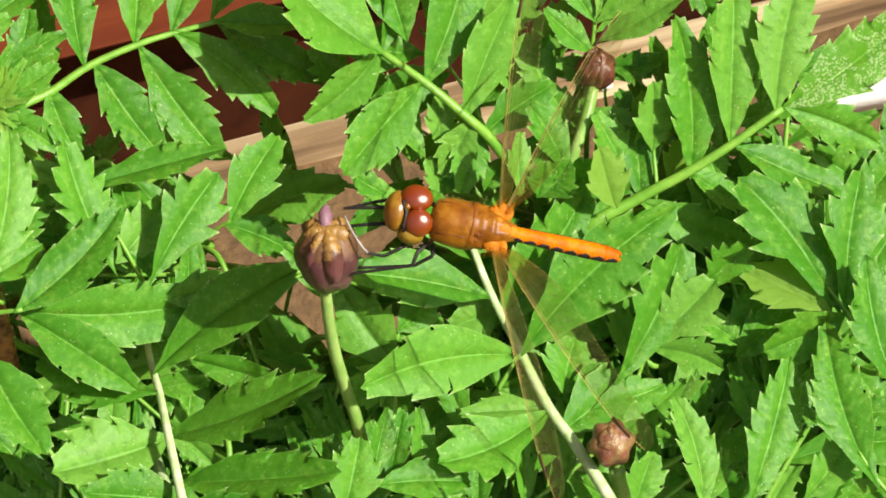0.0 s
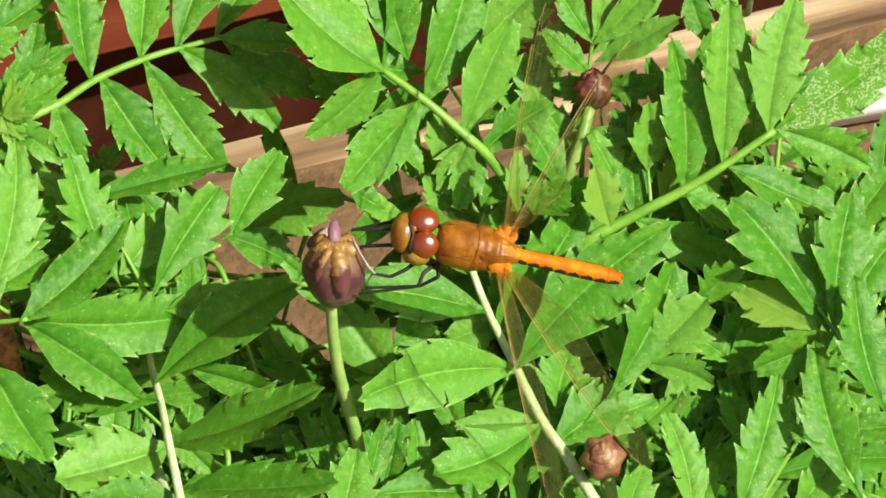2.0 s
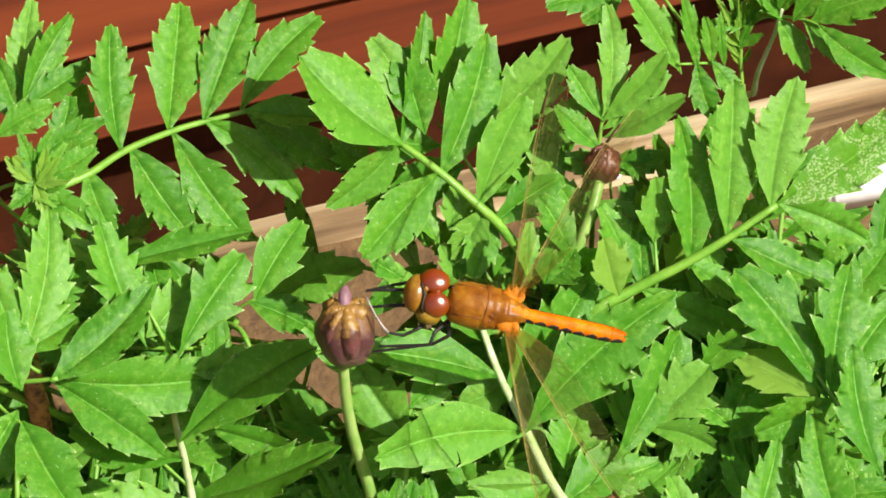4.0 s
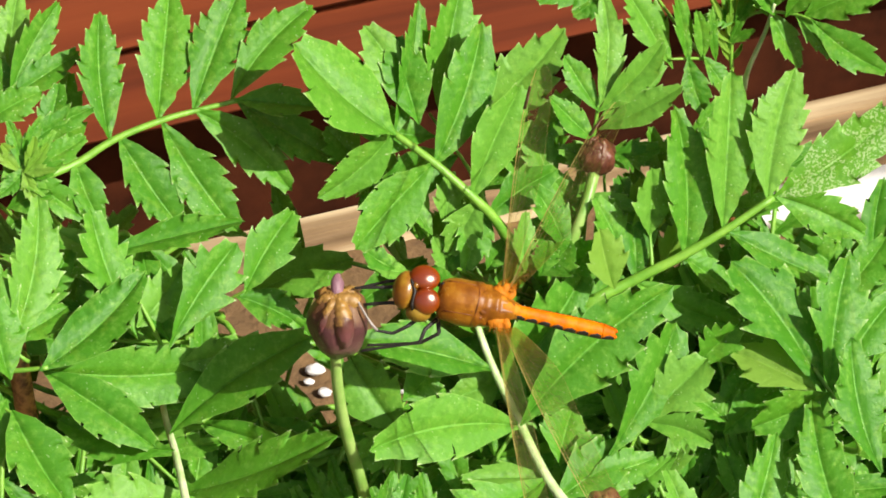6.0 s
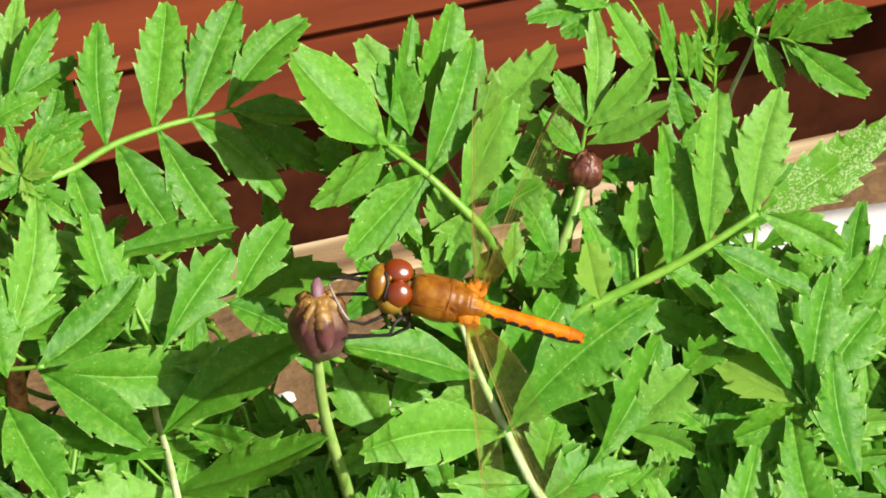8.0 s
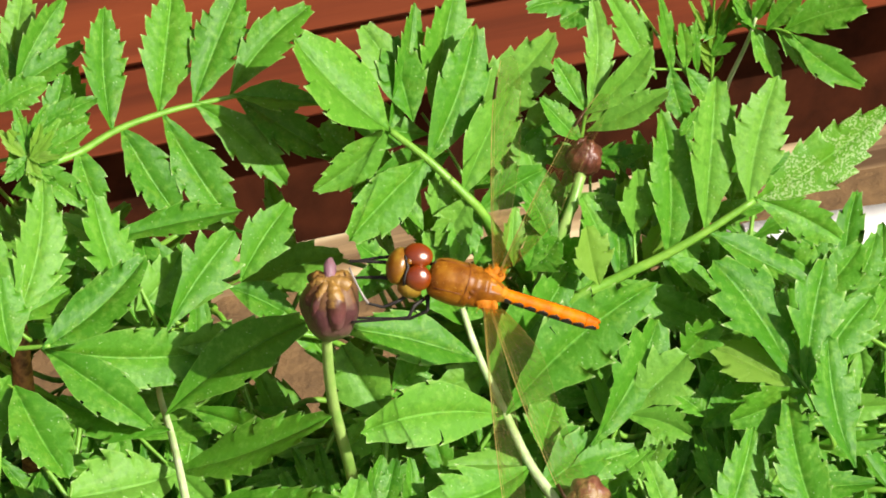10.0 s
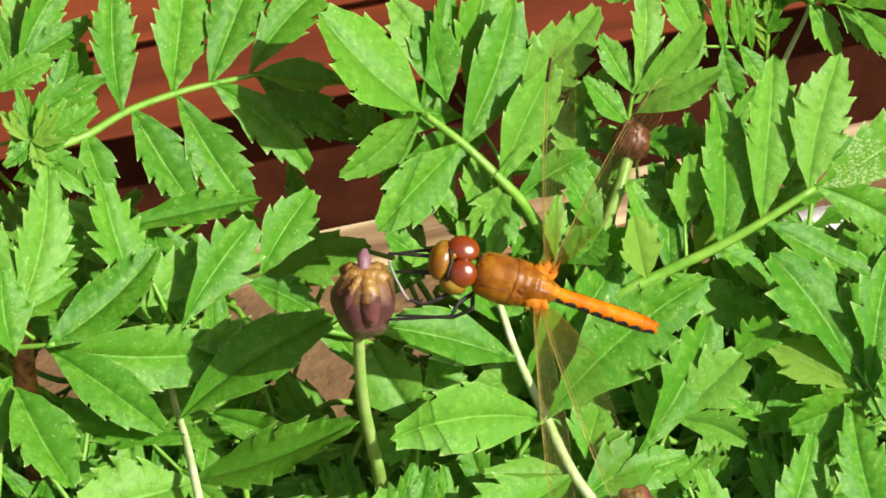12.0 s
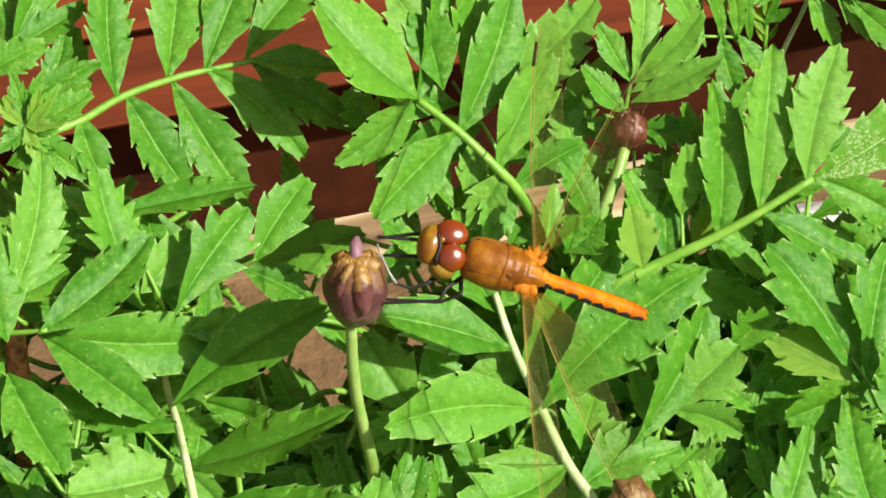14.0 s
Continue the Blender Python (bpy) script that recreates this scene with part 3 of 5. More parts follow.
compound_leaf(front_left, [(-8.6, -38.7, 12.9), (-8.7, -35.1, 13.2)], 0.39, stalk_green, [
    ((-10, -35.1, 16.2), (-8, -27.4, 15.7), 6.1, 5),
    ((-6, -32.6, 13.9), (3.4, -32.4, 10.9), 4.9, -25),
    ((-4.9, -35.5, 13.1), (4, -37.1, 11), 5.6, 0),
    ((-7.3, -32.4, 10), (-5.3, -24.7, 9), 3.2, 20),
    ((-5.5, -32.6, 9.2), (-3.9, -25.1, 8.3), 3.2, -20),
    ((-13.2, -32.1, 12.5), (-8.4, -28.7, 11.2), 2.4, 0),
    ((-2.3, -33.4, 7.9), (-2.1, -24.9, 7.3), 3.2, 10),
])
compound_leaf(rear, [(10.8, -2.5, -6.9), (7.8, 1, -3.4), (5.5, 3.9, -1.2), (3.3, 6, 0.2), (-0.9, 9.7, 1.3), (-5.9, 13.4, 0.8)], 1.55, stalk_green, [
    ((-5.8, 13.4, 2.6), (-16.2, 23.4, 7.5), 11.6, 20, leaf_green, 0.4),
    ((-5.4, 13.5, 0.7), (-1.5, 28.3, -1.4), 5.4, 20),
    ((-6, 13.1, 0.9), (-14.2, 5.7, 0.5), 5.1, -15, leaf_green, 0.4),
    ((-0.8, 10, 1), (5, 25.9, 0.3), 6.9, 12, leaf_green, 0.4),
    ((-1.2, 9.5, 1.4), (-9.9, -0.1, 2.9), 6.4, -15, leaf_green, 0.4),
    ((3.5, 6.2, 0.2), (8.9, 18.8, 1.4), 6.1, 15, leaf_green, 0.4),
    ((4, 5.1, -0.4), (0.7, -0.9, -1.5), 4.6, 0),
    ((5.5, 3.9, -1.2), (13, 9.1, -2.4), 4.8, 0),
])
compound_leaf(rear, [(6.9, 1.4, -9.1), (3, 9.2, -6.7), (-1.6, 15.7, -6.7)], 0.64, stalk_green, [
    ((-4.2, 16.3, 0.2), (-8.7, 25.6, 0.6), 6.1, 0),
    ((0.4, 14.6, -4.5), (2.5, 30.2, -4.0), 7.7, 8),
    ((2.9, 14.4, -4.6), (14.0, 25.0, -1.4), 7.2, 4),
    ((-2.9, 14.9, 0.6), (-5.5, 24.5, 0), 5.6, 0),
    ((-1.6, 13, -1.7), (-10.6, 14.6, -0.3), 5.6, 0),
    ((1, 10.4, -2.8), (-6.7, 7.1, -0.6), 5.6, -10),
    ((4.3, 7.3, -7.9), (-1.6, 0.1, -5.6), 5.6, 0),
    ((5, 7.3, -8), (11.5, 13.7, -5.4), 6.4, 0),
])
compound_leaf(middle, [(21.6, -41.8, 13.9), (17.4, -34.3, 10), (14.3, -29.4, 7.1), (11.5, -25.4, 5), (8.8, -19.9, 2.8), (5.6, -13.3, 1.2), (3.5, -7.6, 0.6)], 1.54, stalk_pale, [
    ((5.4, -13.7, 1.4), (-9.7, -9.8, 9.7), 7.0, 8, leaf_green, 0.4),
    ((8.8, -20.2, 2.9), (-8, -22.3, 14.6), 7.8, 5, leaf_green, 0.4),
    ((11.5, -25.7, 5.1), (-0.3, -30.6, 12.9), 7.7, 10, leaf_green, 1.7),
    ((6.5, -16, 1.2), (16.6, -2.4, -0.1), 8.3, 4),
    ((9.3, -19.4, 5), (26.3, -4.5, 6.3), 8.9, 6),
    ((11.5, -25.8, 4.5), (2, -25.7, 6.1), 4.0, 25),
    ((4.2, -9.6, 0.1), (-1.6, -1.9, -2.6), 5.6, 0),
    ((4.2, -8.6, -0.1), (7.9, -2.5, -4.5), 4.8, 0),
    ((6.2, -14.8, -1), (1, -17, -0.6), 4.8, 0),
    ((13.1, -27.9, 5.6), (20.9, -21.7, 2.4), 6.9, 0),
])
compound_leaf(middle, [(-5.1, -29.5, 0.6), (-5.1, -23.1, 0.9), (-5.4, -19.8, 2.4), (-3.8, -15.9, 2.7)], 0.90, stalk_green, [
    ((-5.2, -19.9, 3.1), (-10.6, -12.2, 3.8), 7.0, -35),
    ((-4.1, -16.6, 3.1), (-0.3, -12.8, 0.8), 4.8, 0),
    ((-5.4, -21.1, 1.7), (-10.4, -24.7, 5.8), 4.5, 0),
    ((-4.1, -17.9, 2.3), (0.4, -16.1, -1), 4.8, 0),
    ((-6.1, -1.9, -0.8), (-9.2, 0.1, 1.2), 3.2, 0),
    ((-4.5, -2.5, -2.1), (-8.6, -1.3, 1.1), 3.2, 10),
    ((1, -1.9, -3.6), (-0.9, 1.4, -1.1), 2.7, 0),
    ((0.4, -2.5, -3.4), (3, 1.4, -2), 3.2, 0),
    ((3.5, 5.6, -2), (2.7, -2.6, -1.5), 4.6, 0),
    ((5.5, -1.9, -4.9), (7.5, 1, -4.3), 3.7, 0),
])
compound_leaf(rear, [(16.7, 7.2, -5.3), (17.2, 12.4, -2.7), (17.8, 16.8, -1), (18.3, 19.4, -0.5)], 0.64, stalk_green, [
    ((17.9, 17.1, -0.3), (18.8, 29.1, 1.1), 4.1, 5),
    ((17.5, 16.2, -0.9), (13.9, 22.1, 0.3), 3.3, 0, leaf_green, 0.4),
    ((16.9, 12.9, -2.1), (12.1, 17.4, 0.2), 3.4, -5, leaf_green, 0.4),
    ((18.5, 14, -1.9), (27.2, 18.5, 1.7), 3.7, -8, leaf_green, 0.4),
    ((18.2, 16.2, -0.8), (25.2, 23.7, 1.8), 3.6, 0, leaf_green, 0.4),
    ((18.3, 15.2, -1.4), (25.4, 21.4, -1.5), 3.4, 0),
    ((18.1, 10.1, -5.1), (25, 11.6, -3.1), 3.3, -10),
    ((16.3, 6.2, -4), (21.9, 4.5, -2.4), 2.3, 0),
    ((17.2, 9.8, -5.2), (12.1, 11.5, -6.9), 2.6, 0),
])
compound_leaf(rear, [(23.7, -3.9, -3.5), (23.7, 1.4, -2.4), (23.6, 4, -1.7)], 0.58, stalk_green, [
    ((23.6, 2.3, -1.8), (23.8, 9.2, 1.2), 5.6, 0),
    ((20.4, 0.1, -2.6), (17.8, 5.9, -0.2), 4.8, 0),
    ((25.9, 4.1, -6.7), (27, 11.1, -3.7), 4.8, 0),
    ((13.9, 0.1, -0.2), (10.6, 7.1, 2.3), 4.8, 0),
    ((13.9, -1.9, -0.1), (17.7, 0.7, 2.4), 4.8, 0),
    ((11.3, -2.5, 1.5), (14.5, 0.7, 3.6), 4.8, 0),
    ((19.3, -3.8, 1.4), (17.8, 2.3, 3.6), 5.3, 0, leaf_young),
    ((11.2, -2.2, 5.3), (11.9, 1, 6.3), 3.2, 0),
    ((9.3, -1.9, 5.5), (9.6, 4.2, 6.4), 3.2, 0),
    ((29.1, 1.7, -4.1), (30.9, -2.2, -3.9), 4.0, 0),
    ((13.9, 1.4, -0.2), (9.4, 2.7, 0.1), 4.8, 0),
    ((25.8, -1.9, -5.4), (28, 4, -3.4), 4.0, 0, leaf_young),
])
compound_leaf(rear, [(1.1, -1.9, -6.7), (-1.6, 1.4, -2.8), (-3.5, 4, -1.9)], 0.45, stalk_green, [
    ((-4.2, 6.9, -2.6), (-9.4, 11.5, -1.7), 4.6, 10),
    ((-1.6, 2.3, -1.7), (-5.1, 9, -0.6), 4.6, 10),
    ((-5.5, 1.4, -2.4), (-9.2, 6.2, -0.8), 4.1, 10),
    ((0.4, 2.7, -2.1), (1, 9, -0.8), 4.3, 10),
])
compound_leaf(rear, [(19.6, -5.2, -12.7), (19.4, -0.6, -9.2), (19.4, 2.7, -8)], 0.45, stalk_green, [
    ((14.1, 1.4, -8.1), (11.3, 9.2, -5.7), 4.1, 10),
    ((14.8, 2, -8.1), (16.1, 9.2, -5.6), 3.8, 10),
    ((22, 0.7, -7.8), (24.8, 7.5, -4.8), 4.3, 10, leaf_young),
    ((24.6, 2, -7.6), (22.4, 9.5, -4.9), 3.8, 10),
    ((29.2, 3.3, -8.7), (30.6, 11.4, -4.4), 3.8, 10),
    ((9.9, 8.6, -8.2), (14.2, 15.4, -6), 4.3, 10),
    ((9.9, 6.6, -8), (6.9, 14.1, -6.8), 4.1, 10),
    ((26.6, 6.6, -8.6), (23.8, 14.1, -5.4), 3.7, 10),
    ((35.8, 6.6, -8.7), (36.8, 14.1, -5.4), 3.8, 10),
    ((20, -1.9, -7.9), (21.9, 4.3, -5.2), 3.8, 10),
])
compound_leaf(rear, [(19.0, 3.0, -9.0), (18.6, 8.0, -6.5), (18.9, 11.0, -5.0)], 0.5, stalk_green, [
    ((18.2, 5.2, -3.5), (23.2, 3.6, -3.0), 3.2, 0, leaf_young),
    ((21.9, 4.6, -3.5), (24.5, 8.4, -3.0), 3.6, 0, leaf_young),
    ((19.0, 10.9, -4.5), (23.9, 10.3, -3.0), 3.8, 0, leaf_green, 1.7),
    ((18.2, 9.5, -5.5), (13.3, 11.6, -4.5), 3.6, 0),
    ((22.0, 3.2, -1.6), (25.6, 9.0, -0.6), 3.8, 0, leaf_young, 1.7),
    ((17.0, 5.4, -3.6), (22.4, 4.8, -2.0), 2.6, 0),
    ((17.6, 1.6, -3.0), (20.0, 5.8, -2.4), 2.8, 0),
    ((15.8, 3.6, -5.5), (11.8, 9.8, -4.6), 4.0, 0),
    ((10.4, 13.2, -6.5), (15.8, 19.0, -5.0), 4.8, 0),
    ((12.2, 7.8, -6.5), (9.4, 14.8, -5.5), 4.6, 0),
    ((30.0, 5.0, -7.0), (30.6, 12.0, -5.0), 4.2, 0),
])
compound_leaf(rear, [(-2.0, 4.5, -9.0), (-6.0, 7.0, -6.5), (-9.0, 9.5, -5.0)], 0.5, stalk_green, [
    ((-9.0, 9.5, -5.0), (-13.3, 14.2, -4.4), 5.2, 0, leaf_green, 1.7),
    ((-7.2, 8.6, -5.2), (-5.0, 3.6, -4.0), 3.6, 0),
    ((-8.0, 9.4, -5.5), (-8.6, 2.4, -4.4), 3.4, 0),
    ((-4.4, 7.0, -6.0), (-2.4, 1.0, -4.4), 3.6, 0),
])
compound_leaf(right, [(15.9, -7.4, -3.2), (21.4, -3.8, -2.3), (26.9, -1, -1.5), (31.8, 1.9, -0.8), (37.7, 5.9, -0.4)], 1.6, stalk_green, [
    ((38, 6.1, -0.4), (53.4, 17.3, -1.1), 6.9, 5, leaf_spotted),
    ((37.2, 6.2, -0.3), (40.5, 20.4, 1.8), 6.7, -4),
    ((32, 2.5, -0.8), (33.3, 20.1, 1.9), 6.7, 8),
    ((27.6, -0.7, -1.5), (26.8, 16.2, 1.9), 6.4, 10),
    ((38.3, 5.9, -0.5), (48.8, 1.3, -3), 4.9, 20),
    ((32.7, 1.9, -0.8), (45, -3.2, -3.7), 4.9, -25),
    ((27.9, -1, -2.1), (34.3, -5.1, -4.7), 3.8, -5),
    ((22.4, -3.8, -2.9), (34.3, -9, -5.1), 4.8, 8),
    ((22, -3.5, -2.9), (20.7, 8.6, -3), 5.3, 5),
    ((17.9, -6.4, -3.4), (14, -1.9, -4.5), 4.8, 0),
])
compound_leaf(right, [(47.2, -23, 1.4), (45.5, -19.1, 2.6), (43.8, -16.2, 3.5), (41.9, -13.4, 3.2)], 0.77, stalk_green, [
    ((42.9, -16, 3.5), (32.9, -1.1, 3.1), 9.9, 8, leaf_green, 1.7),
    ((44, -16, 3.4), (46.4, -0.7, 2.8), 7.0, -6, leaf_green, 1.7),
    ((41.4, -15.6, 4), (33, -11, 1.8), 7.4, 20, leaf_young),
    ((44.7, -16, 1.4), (51.9, -5.1, -0.5), 6.4, 0, leaf_green, 1.7),
    ((43.1, -16.5, 4.3), (34.8, -20.3, 4.2), 6.1, -10),
    ((42.4, -14.1, -1.6), (42.6, -2.5, -4.9), 4.8, 0),
])
compound_leaf(right, [(47.1, -13.1, -10.9), (46.4, -7.8, -10), (45.7, -3.9, -9.7)], 0.51, stalk_green, [
    ((45.7, -5.5, -9.3), (51.6, 1.4, -8.8), 5.3, 0),
    ((47.2, -2.6, -11.4), (41.5, 1.1, -10.1), 4.8, 0),
    ((43.2, -2.6, -11), (47.5, 3.7, -11.2), 4.5, 0),
    ((49.8, -5.2, -10.9), (53.7, 2.7, -10.6), 4.8, 0),
    ((40.5, -5.2, -10.3), (37.2, 0.1, -9.7), 4.5, 0),
])
compound_leaf(right, [(21.7, -29.6, -1), (21, -24.4, -0.1), (22.2, -20.5, 0.7)], 0.77, stalk_green, [
    ((19.2, -22.6, 3.9), (26.8, -8.4, 3.1), 8.9, 14, leaf_green, 1.7),
    ((22.5, -19.5, 2.1), (29.9, -12.4, 3.1), 6.9, -5, leaf_green, 1.7),
    ((23.1, -19.8, 1.7), (30.5, -21.9, 4), 4.7, 0, leaf_green, 1.7),
    ((28.3, -13.4, 0.8), (33.4, -8.6, 2.9), 6.0, 8, leaf_green, 1.7),
    ((31.9, -19.3, -0.4), (28.1, -16.7, -0.5), 3.6, 0),
    ((31.3, -18, -1), (35.9, -12.8, -1.6), 4.3, 0),
    ((32.6, -20.6, -1.1), (38.4, -16, -0.4), 5.0, 0),
])
compound_leaf(front_right, [(49.2, -37, 8.5), (46.8, -34.4, 9.1), (44.4, -30.7, 9.3)], 0.77, stalk_green, [
    ((46.3, -33.9, 9.6), (41.8, -16.5, 7.4), 6.3, -6),
    ((49.1, -24.4, 6.8), (45.7, -10, 6.3), 6.5, 0),
    ((33.1, -35.1, 8.5), (38.3, -20.7, 6.6), 5.9, -5),
    ((27.7, -36.2, 7.9), (25.7, -24.4, 5.7), 4.5, 8),
    ((39.1, -35.3, 7.3), (44.2, -28.5, 7.1), 4.4, 0),
    ((27.6, -36.1, 6.5), (30.5, -30.2, 5.1), 2.7, 0),
    ((32.5, -35.6, 6.2), (36.2, -32.8, 4.8), 2.7, 0),
    ((48.1, -34.6, 7.8), (41.4, -37.1, 8.2), 4.1, 0),
    ((42.5, -28.8, 3.6), (44.4, -24.6, 2.8), 3.4, 0, leaf_young),
    ((34.1, -30.1, -0.1), (31.4, -21.6, -3.1), 4.1, 0),
    ((32, -20.4, -2.4), (28.3, -17.8, -2.5), 3.4, 0),
])
compound_leaf(front_right, [(20.2, -40.2, 5.5), (19.1, -36.5, 6.2)], 0.64, stalk_green, [
    ((20.9, -35.7, 8.5), (22.9, -30.3, 8.5), 4.8, 0),
    ((18.5, -35.8, 7.1), (13.8, -32.7, 6.3), 4.8, 0),
    ((17, -25.7, 4.1), (24.4, -23.5, 2.5), 4.8, 0),
    ((13.4, -24.5, 2.6), (20.1, -24, 2.3), 6.1, 0),
    ((13.4, -23.8, 2.9), (14.7, -18.5, -0.1), 6.4, 0),
    ((19.4, -28.1, 4.4), (13.4, -24, 0.5), 5.6, 0),
])
compound_leaf(far, [(34.8, 19.6, -27.2), (32.9, 21.5, -24), (31, 22.6, -21.6), (26.9, 22.5, -19.2)], 0.58, stalk_green, [
    ((26.9, 22, -20), (21, 31.4, -16), 4.9, 0),
    ((29, 22.5, -20), (27.2, 31.5, -16), 2.7, 0),
    ((29.3, 22.2, -20), (31.4, 15.7, -20.8), 3.7, 0),
    ((31.3, 22.5, -20.8), (34.6, 18.5, -21.6), 3.0, 0),
    ((30.8, 23, -20.8), (29.9, 28.2, -17.6), 2.2, 0),
    ((32.6, 22.8, -22.4), (32.3, 28.7, -19.2), 1.6, 0),
])
compound_leaf(far, [(34.8, 19.6, -27.2), (34.7, 25.6, -24), (37.1, 28.1, -21.6), (41.7, 27.8, -19.2), (44.2, 26.7, -17.6)], 0.58, stalk_green, [
    ((39.2, 27.6, -20.8), (42.7, 21.6, -20.8), 4.1, 0),
    ((42.2, 27.1, -19.2), (45.9, 22.6, -19.2), 3.0, 0),
    ((44.1, 26.7, -17.6), (52.5, 20.9, -16), 4.6, 0),
    ((43.3, 27.7, -18.4), (52, 30.5, -14.4), 4.9, 0),
    ((41, 28, -19.2), (44.4, 32, -16), 3.4, 0),
    ((38.4, 28.2, -20.8), (36.2, 32, -17.6), 2.9, 0),
    ((35.1, 26.9, -22.4), (37.8, 32.7, -17.6), 2.7, 0),
    ((35.1, 27.6, -22.4), (30.2, 27.3, -20.8), 2.4, 0),
])
compound_leaf(far, [(34.7, 21.6, -27.2), (34.2, 26.9, -22.4), (33.9, 31.9, -16)], 0.39, stalk_green, [
    ((34.2, 25.6, -23.2), (32, 29.8, -20), 1.1, 0, leaf_young),
    ((34.2, 26.9, -22.4), (35.7, 31.1, -19.2), 1.1, 0, leaf_young),
    ((34.2, 26.2, -22.4), (34.9, 30.1, -20), 1.0, 0, leaf_young),
    ((34.1, 27.6, -22.4), (32.7, 32.1, -19.2), 1.3, 0),
    ((34.4, 24.9, -24), (31.7, 26.8, -22.4), 1.1, 0, leaf_young),
    ((34.4, 24.9, -24), (37.2, 26.2, -22.4), 1.3, 0),
    ((34.4, 24.3, -24.8), (35.8, 26.9, -22.4), 1.0, 0),
    ((34.4, 23.6, -24.8), (32.5, 26.2, -22.4), 0.9, 0, leaf_young),
    ((34.3, 25.3, -24), (33.3, 30.2, -20.8), 0.8, 0, leaf_young),
    ((34.4, 25.6, -24), (34.8, 29.5, -20.8), 0.7, 0, leaf_young),
    ((34.4, 24.6, -24), (36.5, 28.8, -20.8), 1.0, 0),
    ((34.3, 24.3, -24.8), (31.1, 25.2, -23.2), 1.0, 0),
    ((34.3, 26.2, -23.2), (31.4, 31.1, -20), 1.0, 0, leaf_young),
    ((34.3, 26.9, -23.2), (37.3, 29.5, -20), 1.0, 0),
    ((34.5, 22.9, -25.6), (33.2, 24.6, -24), 0.8, 0, leaf_young),
    ((34.6, 22.9, -25.6), (35.8, 24.6, -24), 0.8, 0),
])
compound_leaf(far, [(36.3, 19.3, -28.8), (36.7, 21.6, -26.4), (38.5, 26.1, -22.4), (39.3, 29.1, -19.2)], 0.84, stalk_pale, [
    ((39.1, 28.1, -20), (36.8, 30.7, -17.6), 2.1, 0),
    ((39.3, 29.1, -19.2), (41, 32, -16), 2.4, 0),
])
compound_leaf(far, [(22.7, 33.6, -22.4), (20.6, 31.4, -20.8), (18.6, 30.5, -20)], 0.45, stalk_green, [
    ((18.7, 30.5, -20), (11, 29.3, -17.6), 4.3, 0),
    ((19.9, 31, -20), (15.5, 27.5, -19.2), 3.7, 0),
    ((20.6, 31.4, -20), (14.4, 33.2, -17.6), 3.7, 0),
])


# gaps in the foliage through which the soil shows: u, v, radius
OPEN = [(-14.6, -15.6, 3.6), (-13.4, -17.6, 2.6), (-22.5, -7.2, 3.4), (-18.5, -4.6, 3.4), (-13.5, -5.6, 3.0), (-8.0, -6.2, 3.4), (-4.0, -16.0, 3.0), (13.9, 4.1, 3.4), (-45.9, -16.0, 4.0), (-12.5, 4.6, 4.0)]


def in_gap(a, b):
    return any((Vector(a[:2]).lerp(Vector(b[:2]), f) - Vector(p[:2])).length < p[2] for p in OPEN for f in (0.1, 0.4, 0.7, 1.0))


LOWER = [leaflet_mesh(10, 3.6, rng, leaf_green, (0.0, 1.7, 0.0, 0.4)[k % 4], False) for k in range(32)]


def random_leaf(plant, root, way, size):
    """A lower leaf: seven to eleven leaflets along a bent stalk."""
    root, way = Vector(root), Vector(way).normalized()
    side = Vector((0, 0, 1)).cross(way).normalized()
    ribs = [root + way * size * k / 3 + Vector((0, 0, -0.05 * size * k * k / 9)) for k in range(4)]
    items = []
    n_ = rng.randint(3, 5)
    for k in range(n_):
        at = ribs[0].lerp(ribs[3], 0.2 + 0.75 * k / n_)
        for sg in (-1, 1):
            ln = size * rng.uniform(0.34, 0.48) * (1.1 - 0.3 * k / n_)
            to = at + (side * sg * 0.8 + way * 0.62).normalized() * ln + Vector((0, 0, rng.uniform(-2, 2)))
            item = (at, to, ln * rng.uniform(0.28, 0.38), rng.uniform(-25, 25))
            if not in_gap(at, to):
                items.append(item)
    items.append((ribs[3], ribs[3] + way * size * 0.42, size * 0.14, rng.uniform(-15, 15)))
    compound_leaf(plant, ribs, 0.8, stalk_green, items, LOWER)


def canopy_height(u, v):
    return -0.077 * u + -0.335 * v + 1.19


plants = (back_left, front_left, middle, rear, right, front_right)
for k in range(270):
    u, v = rng.uniform(-62, 62), rng.uniform(-48, 2)
    plant = min(plants, key=lambda p: (Vector(p["crown"]).xy - Vector((u, v))).length)
    a = rng.uniform(0, 2 * math.pi)
    deep = rng.uniform(13, 42)
    size = rng.uniform(20, 32)
    if v + 1.4 * size * math.sin(a) > (9 if u > -6 else 3):
        a = -a
    if in_gap((u + 0.2 * size * math.cos(a), v + 0.2 * size * math.sin(a)), (u + 1.3 * size * math.cos(a), v + 1.3 * size * math.sin(a))):
        continue
    random_leaf(plant, (u, v, canopy_height(u, v) - deep), (math.cos(a), math.sin(a), rng.uniform(-0.1, 0.2)), size)


# leaves low behind the large leaf beside the siding
for root, way, size in (((27.0, -6.0, -17.0), (0.45, 0.9, 0.1), 20), ((38.0, -6.0, -17.0), (0.1, 1.0, 0.1), 19), ((20.0, -4.0, -20.0), (0.5, 0.85, 0.1), 18)):
    random_leaf(right, root, way, size)


# ---- buds ----


